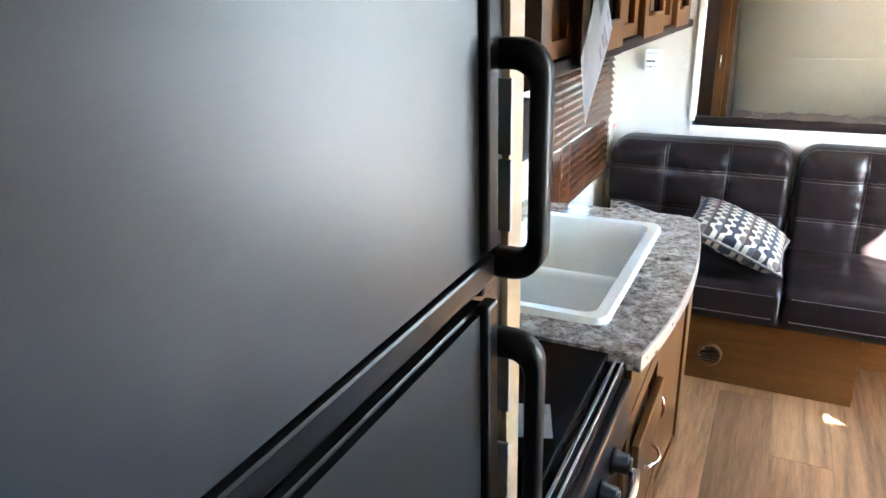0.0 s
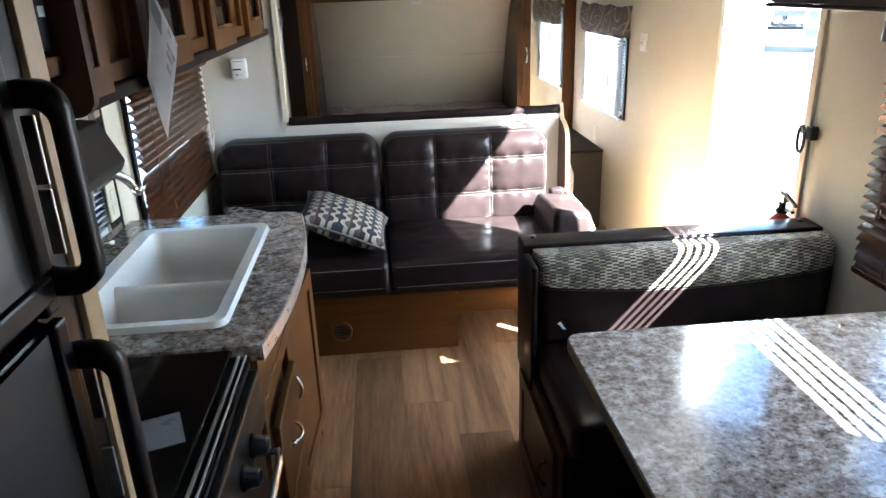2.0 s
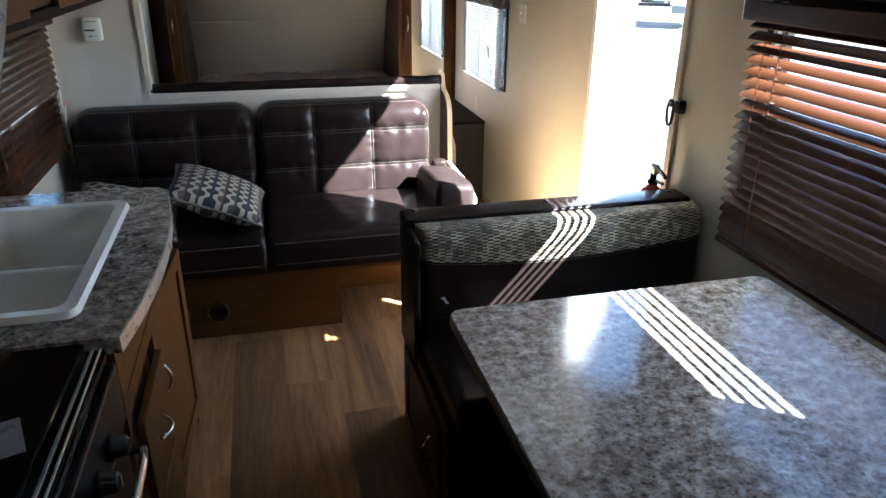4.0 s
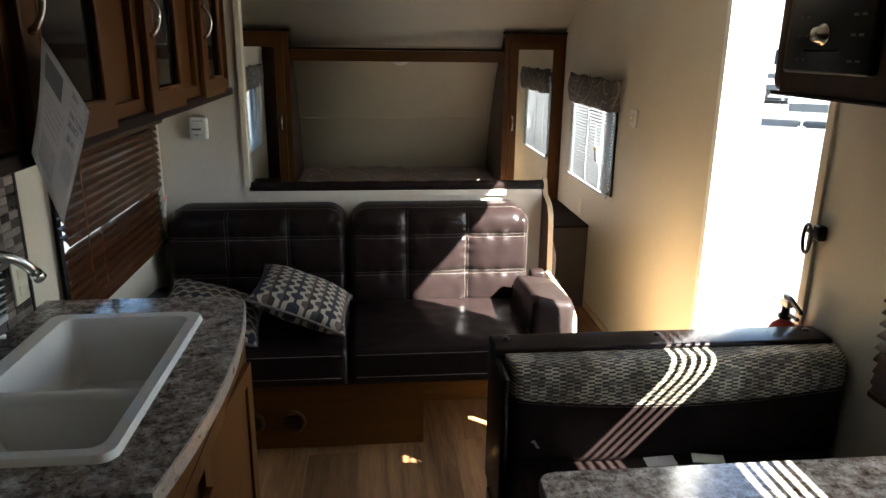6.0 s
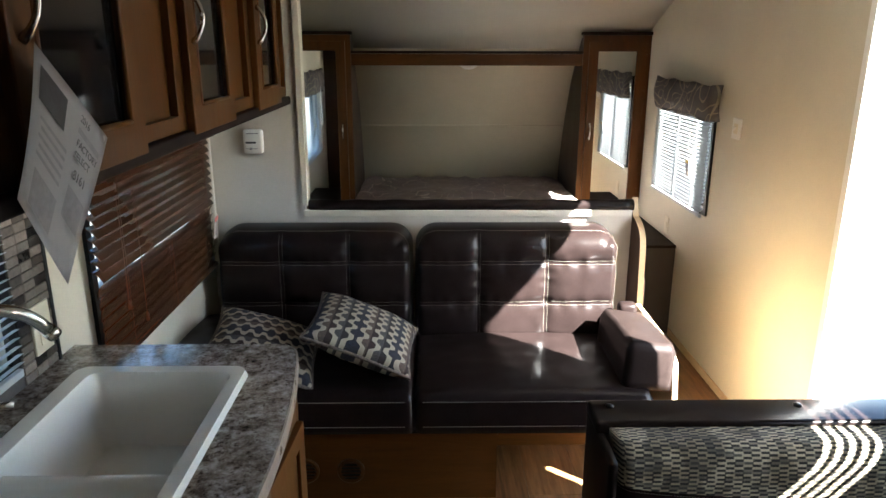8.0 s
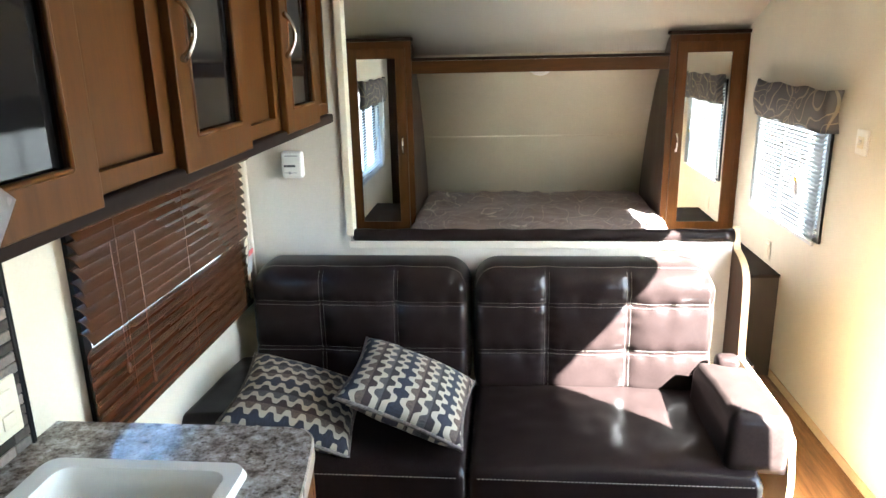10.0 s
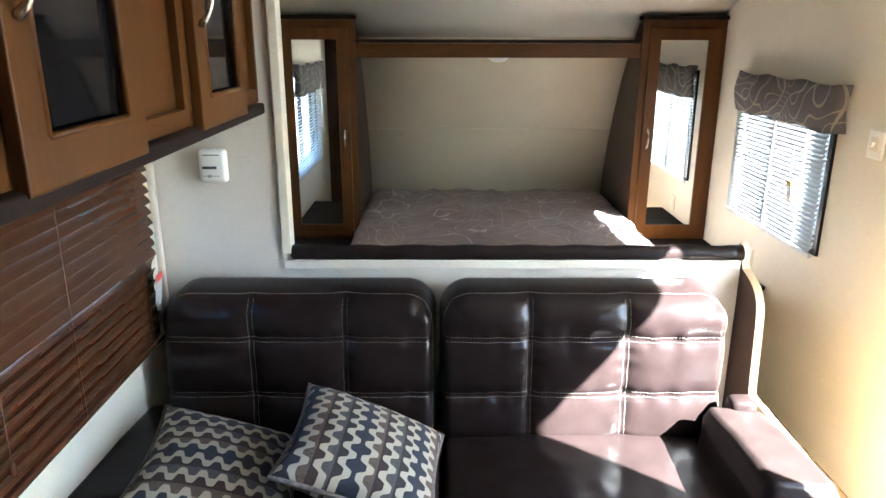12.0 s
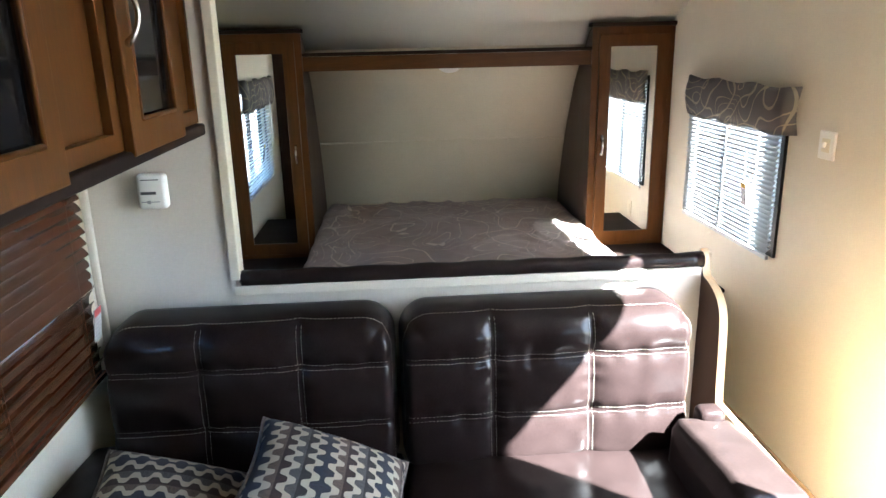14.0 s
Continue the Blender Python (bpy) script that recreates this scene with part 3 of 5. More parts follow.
# partition between sofa and bed
structure("wall_partition", boxes((XL, 0.29, 4.12, 4.16, 0.0, 2.05), (0.29, 1.70, 4.12, 4.16, 0.0, 0.985)), PANEL, "pale grey half-height partition with an opening over it")
# added dark sheet, so this side reads dark in the wardrobe mirror
structure("partition_back", boxes((XL + 0.003, 0.276, 4.162, 4.176, 0.0, 2.04), bevel=0.002), WALNUT, "dark brown sheet added on the bed side of the partition")
structure("partition_ledge", boxes((0.285, 1.69, 4.106, 4.1185, 0.962, 0.99), bevel=0.003), PANEL, "pale strip under the padded bumper", "trim")
structure("partition_trim", boxes((0.278, 0.305, 4.108, 4.17, 1.01, 2.05), bevel=0.003), CREAM, "pale edge strip round the partition opening", "trim")
structure("corner_trim", boxes((XL + 0.001, XL + 0.022, 4.098, 4.119, 0.6, 1.48), bevel=0.006), PANEL, "pale corner bead between side wall and partition", "trim")
bm = bmesh.new()
tube(bm, [(0.305 + 1.4 * k / 40, 4.135 + 0.001 * math.sin(k * 2.1), 1.005 + 0.002 * math.sin(k * 1.3)) for k in range(41)], 0.026, 12)
roll = part("bumper_roll", bm, LEATHER, None, "", True)
tagged(roll, "padded dark brown leatherette bumper along the partition top", "bumper")
# curved end panel of the partition
prof = [(4.16, 0.0), (4.16, 0.968), (4.11, 0.962), (4.05, 0.945), (4.005, 0.915), (3.982, 0.865), (3.972, 0.75), (3.962, 0.62), (3.93, 0.45), (3.92, 0.0)]
smooth = prof[:2]
for k in range(1, len(prof) - 2):
    a, b, c, d = (Vector(q) for q in prof[k - 1:k + 3])
    for s in range(1, 7):
        f = s / 6
        q = 0.5 * (2 * b + (c - a) * f + (2 * a - 5 * b + 4 * c - d) * f ** 2 + (3 * b - a - 3 * c + d) * f ** 3)
        smooth.append((q.x, q.y))
prof = smooth + prof[-1:]
fin = thing("end_panel", (1.715, 4.0, 0), "dark walnut sofa end panel with curved bright edge", "panel")
part("panel", extrude_poly(bmesh.new(), [(1.703, y, z) for y, z in prof], Vector((0.024, 0, 0))), WALNUT, fin)
bm = bmesh.new()
edge = [Vector((1.715, y - 0.0015, z)) for y, z in prof[1:]]
for a, b in zip(edge, edge[1:]):
    d = (b - a)
    n = Vector((0, d.z, -d.y)).normalized() * 0.002
    s = Vector((0.0122, 0, 0))
    vs = [bm.verts.new(c) for c in (a - s, a + s, b + s, b - s, a - s - n, a + s - n, b + s - n, b - s - n)]
    for idx in ((0, 1, 2, 3), (7, 6, 5, 4), (0, 4, 5, 1), (1, 5, 6, 2), (2, 6, 7, 3), (3, 7, 4, 0)):
        bm.faces.new([vs[i] for i in idx])
part("edge_band", bm, PALE_EDGE, fin, "pale wood edge banding")

# baseboards
structure("baseboard", boxes((XR - 0.008, XR - 0.001, 3.52, 5.06, 0.0, 0.045), bevel=0.002), PALE_EDGE, "low wooden strip along the side wall", "baseboard")


# windows
def window(name, x, o, side, label, sun_edge=None, glass=GLASS):
    """A trailer window: black frame, bars and glass; side is +1 when the room lies towards +x. A given split height
    adds a bar and a sun-blocking tinted pane under an open gap.
    """
    ya, yb, za, zb = o
    w = thing(name, (x, (ya + yb) / 2, za), label, "window", "", "structure")
    out = x - side * 0.03
    f = 0.022
    xa, xb = sorted((out - side * 0.012, out + side * 0.012))
    part("window_frame", pierced_wall(xa, xb, ya, yb, za, zb, [(ya + f, yb - f, za + f, zb - f)]), BLACK_PLASTIC, w)
    if sun_edge:
        part("sun_split_bar", boxes((xa, xb, ya + f, yb - f, sun_edge - 0.008, sun_edge + 0.008)), BLACK_PLASTIC, w)
        # invented pane: it casts a shadow, so sun enters only above the split
        part("pane", boxes((out - 0.002, out + 0.002, ya + f, yb - f, za + f, sun_edge - 0.008)), TINTED, w, "added tinted pane that stops the sun below the split")
    else:
        ym = (ya + yb) / 2
        part("mullion", boxes((xa, xb, ym - 0.012, ym + 0.012, za + f, zb - f)), BLACK_PLASTIC, w)
        for a, b in ((ya + f, ym - 0.012), (ym + 0.012, yb - f)):
            g = part("pane", boxes((out - 0.002, out + 0.002, a, b, za + f, zb - f)), glass, w)
            g.visible_shadow = False
    # inner black trim ring
    t, d = 0.028, 0.012
    ta, tb = sorted((x, x + side * d))
    part("trim_ring", pierced_wall(ta, tb, ya - t, yb + t, za - t, zb + t, [(ya, yb, za, zb)]), BLACK_PLASTIC, w)
    return w


window("window_1", XL, SOFA_WIN, 1, "black-framed trailer window beside the sofa")
window("window_2", XL, SINK_WIN, 1, "black-framed trailer window behind the sink")
window("window_3", XL, BED_WIN, 1, "black-framed trailer window beside the bed")
window("window_4", XR, BED_WIN, -1, "sunlit black-framed trailer window beside the bed", None, DARK_TINT)
window("window_5", XR, DIN_WIN, -1, "black-framed trailer window beside the dinette, split to limit the sun", 1.285)

# entry door
ya, yb, za, zb = DOOR
jamb = thing("door_frame", (XR, 3.16, 0), "white aluminium entry door frame", "door frame", "", "structure")
part("jamb", boxes((XR - 0.012, XR + TH + 0.02, yb - 0.001, yb + 0.035, 0.0, zb), bevel=0.003), ALU_WHITE, jamb)
part("jamb", boxes((XR - 0.012, XR + TH + 0.02, ya - 0.035, ya + 0.001, 0.0, zb), bevel=0.003), IVORY, jamb)
part("head", boxes((XR - 0.012, XR + TH + 0.02, ya - 0.035, yb + 0.035, zb, zb + 0.035), bevel=0.003), ALU_WHITE, jamb)
part("sill", boxes((XR - 0.01, XR + TH + 0.03, ya, yb, -0.03, 0.006), bevel=0.002), STEEL, jamb)
leaf = thing("entry_door", (XR + 0.08, 3.52, 0), "white trailer entry door standing open outside", "door", "", "structure")
SWING = Matrix.Translation((XR + 0.07, 3.517, 0)) @ pose(0, 0, 0, 0, 0, 54) @ Matrix.Translation((-XR - 0.07, -3.517, 0))
part("slab", moved(boxes((XR + 0.075, XR + 0.74, 3.50, 3.535, 0.02, zb), bevel=0.006), SWING), ALU_WHITE, leaf)
part("inner_frame", moved(boxes((XR + 0.085, XR + 0.105, 3.488, 3.499, 0.06, zb - 0.05), (XR + 0.66, XR + 0.68, 3.488, 3.499, 0.06, zb - 0.05), bevel=0.003), SWING), STEEL, leaf)
part("gasket", moved(boxes((XR + 0.11, XR + 0.117, 3.492, 3.4995, 0.08, zb - 0.06)), SWING), BLACK_RUBBER, leaf)
bm = bmesh.new()
tube(bm, [(XR + 0.058, 3.515, 0.1), (XR + 0.058, 3.515, 1.9)], 0.011, 8)
part("hinge", bm, STEEL, leaf)

# ---- blinds ----
def slat_mesh(name, length, width, thick, curve, material, n=7):
    """A crowned slat along y, its width along x."""
    bm = bmesh.new()
    rows = []
    for y in (-length / 2, length / 2):
        top, low = [], []
        for k in range(n):
            s = k / (n - 1) * 2 - 1
            z = curve * (1 - s * s)
            top.append(bm.verts.new((s * width / 2, y, z)))
            low.append(bm.verts.new((s * width / 2, y, z - thick)))
        rows.append((top, low))
    (ta, la), (tb, lb) = rows
    for k in range(n - 1):
        bm.faces.new((ta[k], ta[k + 1], tb[k + 1], tb[k]))
        bm.faces.new((la[k + 1], la[k], lb[k], lb[k + 1]))
        bm.faces.new((ta[k + 1], ta[k], la[k], la[k + 1]))
        bm.faces.new((tb[k], tb[k + 1], lb[k + 1], lb[k]))
    bm.faces.new((ta[0], tb[0], lb[0], la[0]))
    bm.faces.new((ta[-1], la[-1], lb[-1], tb[-1]))
    return mesh_of(name, bm, material)


def blind(name, x, y0, y1, zs, tilts, side, material, width, thick, curve, label, rail_h, rail_d, valance_h, bottom, cords):
    """Slats at heights zs, each tilted: positive lowers the edge that faces the room."""
    b = thing(name, (x, (y0 + y1) / 2, bottom), label, "blind")
    me = slat_mesh("slat", y1 - y0, width, thick, curve, material)
    for k, (z, t) in enumerate(zip(zs, tilts)):
        o = new("slat", me)
        o.matrix_basis = pose(x, (y0 + y1) / 2 + 0.0012 * math.sin(k * 2.7), z, 0, t * side + 0.5 * math.sin(k * 1.9), 0)
        adopt(o, b)
    top = max(zs) + 0.5 * width * 0.5 + 0.01
    part("headrail", boxes((x - rail_d / 2, x + rail_d / 2, y0, y1, top, top + rail_h), bevel=0.002), material, b)
    if valance_h:
        xa, xb = sorted((x + side * (rail_d / 2 + 0.004), x + side * (rail_d / 2 + 0.014)))
        part("valance", boxes((xa, xb, y0 - 0.012, y1 + 0.012, top + rail_h - valance_h, top + rail_h + 0.004), bevel=0.004), material, b)
    part("bottom_rail", boxes((x - width * 0.28, x + width * 0.28, y0, y1, bottom - 0.012, bottom + 0.006), bevel=0.003), material, b)
    for y in cords:
        for dx in (-0.36, 0.36):
            bm = tube(bmesh.new(), [(x + dx * width, y, bottom), (x + dx * width, y, top)], 0.0011, 5)
            part("ladder_cord", bm, material, b)
        bm = tube(bmesh.new(), [(x, y + 0.012, bottom), (x, y + 0.012, top)], 0.0009, 5)
        part("lift_cord", bm, material, b)
    return b


# brown blind beside the sofa
zs = [1.308 - 0.0306 * k for k in range(9)] + [1.021 - 0.0335 * k for k in range(7)]
blind("wooden_blind", -0.071, 2.99, 3.985, zs, [43] * 9 + [-70, -76, -78, -79, -79, -80, -80], 1, BLIND_BROWN, 0.042, 0.0028, 0.005, "mahogany slatted blind, half closed, beside the sofa", 0.022, 0.05, 0.03, 0.798, (3.14, 3.5, 3.9))
# brown blind beside the dinette
zs = [1.440 - 0.0328 * k for k in range(21)]
tl = [33 + 0.5 * math.sin(1.7 * k) for k in range(17)] + [50, 62, 70, 74]
blind("wooden_blind", 2.205, 0.96, 2.40, zs, tl, -1, BLIND_BROWN, 0.037, 0.0028, 0.002, "mahogany slatted blind catching sun beside the dinette", 0.04, 0.05, 0.052, 0.775, (1.2, 1.75, 2.26))
# white blinds at the bed and sink windows
zs = [1.405 - 0.0192 * k for k in range(30)]
tl = [45] * 30
blind("white_blind", 2.222, 4.685, 5.515, zs, tl, -1, BLIND_WHITE, 0.025, 0.0008, 0.002, "white mini blind, nearly closed, glowing with sun", 0.022, 0.024, 0, 0.825, (4.82, 5.10, 5.40))
blind("white_blind", -0.077, 4.685, 5.515, zs, [-14] * 30, 1, BLIND_WHITE, 0.025, 0.0008, 0.002, "white mini blind with open slats beside the bed", 0.022, 0.024, 0, 0.825, (4.86, 5.15, 5.43))
zs = [1.30 - 0.0192 * k for k in range(17)]
blind("white_blind", -0.077, 1.95, 2.61, zs, [-22] * 17, 1, BLIND_WHITE, 0.025, 0.0008, 0.002, "white mini blind behind the sink tap", 0.022, 0.024, 0, 0.975, (2.05, 2.28, 2.5))


def cloth_valance(x, side, y0, y1, z0, z1, label):
    """A gathered fabric strip on a flat box, with a ruffled hem."""
    bm = bmesh.new()
    n, m = 60, 8
    rows = []
    for j in range(m + 1):
        row = []
        for i in range(n + 1):
            s = i / n
            y = y0 + (y1 - y0) * s
            flare = j / m
            ruff = 0.006 * math.sin(s * 26 + 1.3 * math.sin(s * 9)) * (1 - 0.4 * flare) + 0.004 * noise.noise(Vector((s * 12, flare * 3, side)))
            endpull = 0.03 * (1 - min(1, min(s, 1 - s) / 0.03))
            z = z1 + (z0 - z1) * flare + 0.006 * math.sin(s * 19 + 2) * (1 if j in (0, m) else 0.3) + 0.008 * s * (1 - flare)
            row.append(bm.verts.new((x + side * (0.055 + ruff + 0.012 * math.sin(flare * 3.1) - endpull), y, z)))
        rows.append(row)
    for a, b in zip(rows, rows[1:]):
        for i in range(n):
            bm.faces.new((a[i], a[i + 1], b[i + 1], b[i]))
    bmesh.ops.solidify(bm, geom=bm.faces[:], thickness=0.003)
    v = part("valance", bm, VALANCE, None, "", True)
    return tagged(v, label, "valance")


cloth_valance(XR, -1, 4.585, 5.535, 1.31, 1.485, "grey fabric valance with cream loop print over the window")
cloth_valance(XL, 1, 4.585, 5.535, 1.31, 1.485, "grey fabric valance with cream loop print over the window")


def hang_tag(x, y, z, side, label, top=YELLOW):
    t = thing("warning_tag", (x, y, z), label, "tag", "tags on the blinds")
    part("card", moved(boxes((-0.001, 0.001, -0.022, 0.022, -0.075, 0.02)), Matrix.Translation((x, y, z)) @ pose(0, 0, 0, 4, 8 * side, 0)), PAPER, t)
    part("heading", moved(boxes((-0.0017 if side < 0 else 0.0011, -0.0011 if side < 0 else 0.0017, -0.021, 0.021, -0.002, 0.019)), Matrix.Translation((x, y, z)) @ pose(0, 0, 0, 4, 8 * side, 0)), top, t)
    for k in range(5):
        part("print_line", moved(boxes((-0.0017 if side < 0 else 0.0011, -0.0011 if side < 0 else 0.0017, -0.017, 0.015, -0.016 - 0.011 * k, -0.012 - 0.011 * k)), Matrix.Translation((x, y, z)) @ pose(0, 0, 0, 4, 8 * side, 0)), INK_GREY, t)
    part("string", tube(bmesh.new(), [(x, y, z + 0.02), (x, y + 0.004, z + 0.16)], 0.0009, 5), WHITE_PLASTIC, t)


hang_tag(2.195, 4.87, 1.07, -1, "white and yellow warning tag hanging on the blind cord")
hang_tag(-0.05, 5.1, 1.07, 1, "white and yellow warning tag hanging on the blind cord")
hang_tag(-0.05, 2.50, 1.14, 1, "white and yellow warning tag hanging on the sink blind")
hang_tag(-0.035, 3.93, 0.99, 1, "white and red warning tag hanging from the sofa blind", RED)
for x, y, z0, z1, label in ((-0.035, 3.08, 0.97, 1.27, "brown blind pull cord with tassel"), (-0.035, 3.19, 0.89, 1.27, "brown blind pull cord with tassel"), (2.165, 2.29, 1.0, 1.40, "brown blind pull cord with tassel")):
    c = thing("pull_cord", (x, y, z0), label, "blind cord", "blind pull cords")
    part("cord", tube(bmesh.new(), [(x, y, z1), (x, y + 0.004, (z0 + z1) / 2), (x, y, z0)], 0.0012, 5), BLIND_BROWN, c)
    part("tassel", lathe(bmesh.new(), [(0.002, 0.0), (0.005, -0.006), (0.007, -0.025), (0.005, -0.032)], (x, y, z0), "z", 10), BLIND_BROWN, c, "", True)
wd = thing("tilt_wand", (-0.04, 4.80, 1.1), "clear plastic blind tilt wand", "blind wand")
part("rod", tube(bmesh.new(), [(-0.045, 4.80, 1.39), (-0.04, 4.80, 1.06)], 0.004, 6), WHITE_PLASTIC, wd, "", True)

# ---- bed end ----
nightstands = []
for name, x0, x1, y0 in (("nightstand", 1.84, XR - 0.002, 5.07), ("nightstand", XL + 0.002, 0.28, 4.9)):
    ns = thing(name, ((x0 + x1) / 2, 5.6, 0), "dark grey boxed-in bedside ledge against the wall", "nightstand", "bedside ledges")
    part("body", boxes((x0, x1, y0, 6.5, 0.0, 0.54), bevel=0.003), GREY_SIDE, ns)
    part("top", boxes((x0 - 0.004, x1, y0 - 0.012, 6.5, 0.541, 0.558), bevel=0.004), ESPRESSO, ns)
bed = thing("bed_base", (1.07, 5.4, 0), "dark boxed bed platform", "bed base")
part("platform", boxes((0.284, 1.836, 4.161, 6.62, 0.0, 0.48)), GREY_SIDE, bed)
bm, on = pad(1.53, 2.42, 0.20, 0.06, bulge=0.012, wrinkle=0.004, corner=0.08, res=0.016, seed=4.0, low=0.6)


def rumple(bm, amount):
    for v in bm.verts:
        if v.co.z > 0.1:
            p = Vector((v.co.x * 5, v.co.y * 5, 0.3))
            ridge = 1 - abs(noise.noise(p + Vector((noise.noise(p * 0.7), noise.noise(p * 0.9), 0)) * 1.5)) * 2.6
            v.co.z += amount * max(0.0, ridge) ** 3
            if v.co.x < -0.6 and v.co.y > 0.85:
                v.co.z += 0.03 * max(0, noise.noise(p * 2.2) + 0.3)
    return bm


m = part("mattress", moved(rumple(bm, 0.014), pose(1.065, 5.405, 0.482)), SHEET, None, "", True)
tagged(m, "mattress under a rumpled taupe sheet with swirl print", "mattress")


def wardrobe(x0, x1, inner, label):
    """A tall narrow cupboard with a mirror door; inner is the x of the side towards the bed."""
    cx = (x0 + x1) / 2
    w = thing("wardrobe", (cx, 6.0, 0.558), label, "wardrobe", "wardrobes flanking the bed")
    yf = 5.87
    prof = [(yf, 0.559), (yf, 1.735), (5.93, 1.71), (6.08, 1.57), (6.22, 1.42), (6.36, 1.20), (6.46, 1.0), (6.54, 0.8), (6.58, 0.559)]
    t = 0.018
    for a in (x0, x1 - t):
        part("side", extrude_poly(bmesh.new(), [(a, y, z) for y, z in prof], Vector((t, 0, 0))), WALNUT, w, "dark veneer side panel")
    f = 0.045
    part("face_frame", moved(framed(yf - 0.018, yf - 0.001, x0, x1, 0.559, 1.735, [(x0 + f, x1 - f, 0.60, 1.68)], 0.001), SWAP_XY), MAPLE, w)
    part("cornice", boxes((x0 - 0.006, x1 + 0.006, yf - 0.03, yf + 0.05, 1.736, 1.757), bevel=0.004), ESPRESSO, w, "dark cornice strip")
    d0, d1, dz0, dz1, yd = x0 + 0.035, x1 - 0.035, 0.585, 1.695, yf - 0.0385
    s = 0.06
    dr = part("door", moved(framed(yd, yd + 0.019, d0, d1, dz0, dz1, [(d0 + s, d1 - s, dz0 + s, dz1 - s)]), SWAP_XY), MAPLE, w)
    part("mirror", boxes((d0 + s, d1 - s, yd + 0.008, yd + 0.013, dz0 + s, dz1 - s)), MIRROR, dr, "tall mirror glass")
    hx = d0 + 0.028 if inner < cx else d1 - 0.028
    bow_handle("handle", dr, (hx, yd - 0.001, 1.125), (0, 0, 1), (0, -1, 0), 0.1)
    return w


wardrobe(XL + 0.002, 0.315, 0.315, "maple wardrobe with a narrow mirror door beside the bed")
wardrobe(1.815, XR - 0.002, 1.815, "maple wardrobe with a narrow mirror door beside the bed")
br = thing("bridge_rail", (1.065, 5.87, 1.53), "maple crossbeam with dark top trim spanning the wardrobes", "beam")
part("rail", boxes((0.316, 1.814, 5.862, 5.882, 1.545, 1.618), bevel=0.002), MAPLE_X, br)
part("top_trim", boxes((0.316, 1.814, 5.85, 5.90, 1.619, 1.637), bevel=0.004), ESPRESSO, br, "dark top strip")
lamp = thing("ceiling_lamp", (1.09, 6.13, 1.56), "round white dome lamp, switched off, over the bed", "ceiling lamp")
bm = lathe(bmesh.new(), [(0.10, 0.0), (0.105, -0.008), (0.095, -0.022), (0.06, -0.034), (0.0001, -0.038)], (0, 0, 0), "z", 24)
part("dome", moved(bm, Matrix.Translation((1.09, 6.125, 1.572)) @ pose(0, 0, 0, -48) @ Matrix.Scale(0.72, 4)), WHITE_PLASTIC, lamp, "", True)

# ---- sofa ----
sofa = thing("sofa", (0.78, 3.7, 0), "dark brown tufted leatherette sofa with pale double stitching", "sofa")


def frame_up(cx, cz, y, lean):
    """Cushion plane facing -y: u to x, v up, h towards the room."""
    return Matrix.Translation((cx, y, cz)) @ pose(0, 0, 0, 90 + lean, 0, 0)


def cushion_part(name, parent, w, l, t, edge, us, vs, m, seed, material=LEATHER, piping=True, **kw):
    bm, on = pad(w, l, t, edge, us, vs, seed=seed, **kw)
    ob = part(name, moved(bm, m), material, parent, "", True)
    sb = bmesh.new()
    for u in us:
        for o in (-0.007, 0.007):
            stitches(sb, on, (u + o, -l / 2 + 0.03), (u + o, l / 2 - 0.02))
    for v in vs:
        for o in (-0.007, 0.007):
            stitches(sb, on, (-w / 2 + 0.02, v + o), (w / 2 - 0.02, v + o))
    if piping:
        k = edge * 0.35
        a, b = w / 2 - k, l / 2 - k
        ring = [(-a, -b), (-a, b), (a, b), (a, -b)]
        for a, b in zip(ring, ring[1:]):
            stitches(sb, on, a, b)
    part("stitching", moved(sb, m), THREAD, ob, "pale stitching")
    return ob


for cx, w, us, sd in ((0.354, 0.796, (-0.132, 0.137), 1.0), (1.181, 0.838, (-0.158, 0.121), 7.0)):
    cushion_part("back_cushion", sofa, w, 0.507, 0.175, 0.03, us, (-0.055, 0.117), frame_up(cx, 0.693, 4.06, -3), sd, bulge=0.010, corner=0.09, groove=0.007, low=0.45, edge_v=0.085, wrinkle=0.004, res=0.0095)
for cx, w, sd in ((0.354, 0.832, 3.0), (1.188, 0.836, 11.0)):
    s = cushion_part("seat_cushion", sofa, w, 0.62, 0.145, 0.022, (), (), Matrix.Translation((cx, 3.66, 0.365)), sd, piping=False, bulge=0.02, corner=0.03, low=0.8, edge_v=0.05, wrinkle=0.003)
    x0, x1 = cx - w / 2 + 0.03, cx + w / 2 - 0.03
    for z in (0.487, 0.392):
        line = bmesh.new()
        n = int((x1 - x0) / 0.0115)
        for k in range(n):
            xa = x0 + (x1 - x0) * k / n
            box(line, xa, xa + 0.008, 3.3475, 3.3505, z, z + 0.0015)
        part("stitching", line, THREAD, s, "pale stitching")
part("front_rail", boxes((-0.10, 1.60, 3.40, 3.98, 0.335, 0.364), bevel=0.004), BLACK_PLASTIC, sofa, "black sofa frame rail")
for cx, tilt, y0, y1 in ((1.59, 4, 3.40, 3.82), (-0.03, -3, 3.42, 3.95)):
    bm, on = pad(0.175, y1 - y0, 0.17 if cx > 1 else 0.115, 0.02, bulge=0.006, corner=0.02, low=0.82, seed=cx)
    part("armrest", moved(bm, Matrix.Translation((cx, (y0 + y1) / 2, 0.488)) @ pose(0, 0, 0, -4, tilt, 0)), LEATHER_WORN, sofa, "padded armrest", True)
part("arm_hinge_pad", boxes((1.585, 1.662, 3.80, 3.862, 0.52, 0.672), bevel=0.02, seg=3), LEATHER, sofa, "", True)
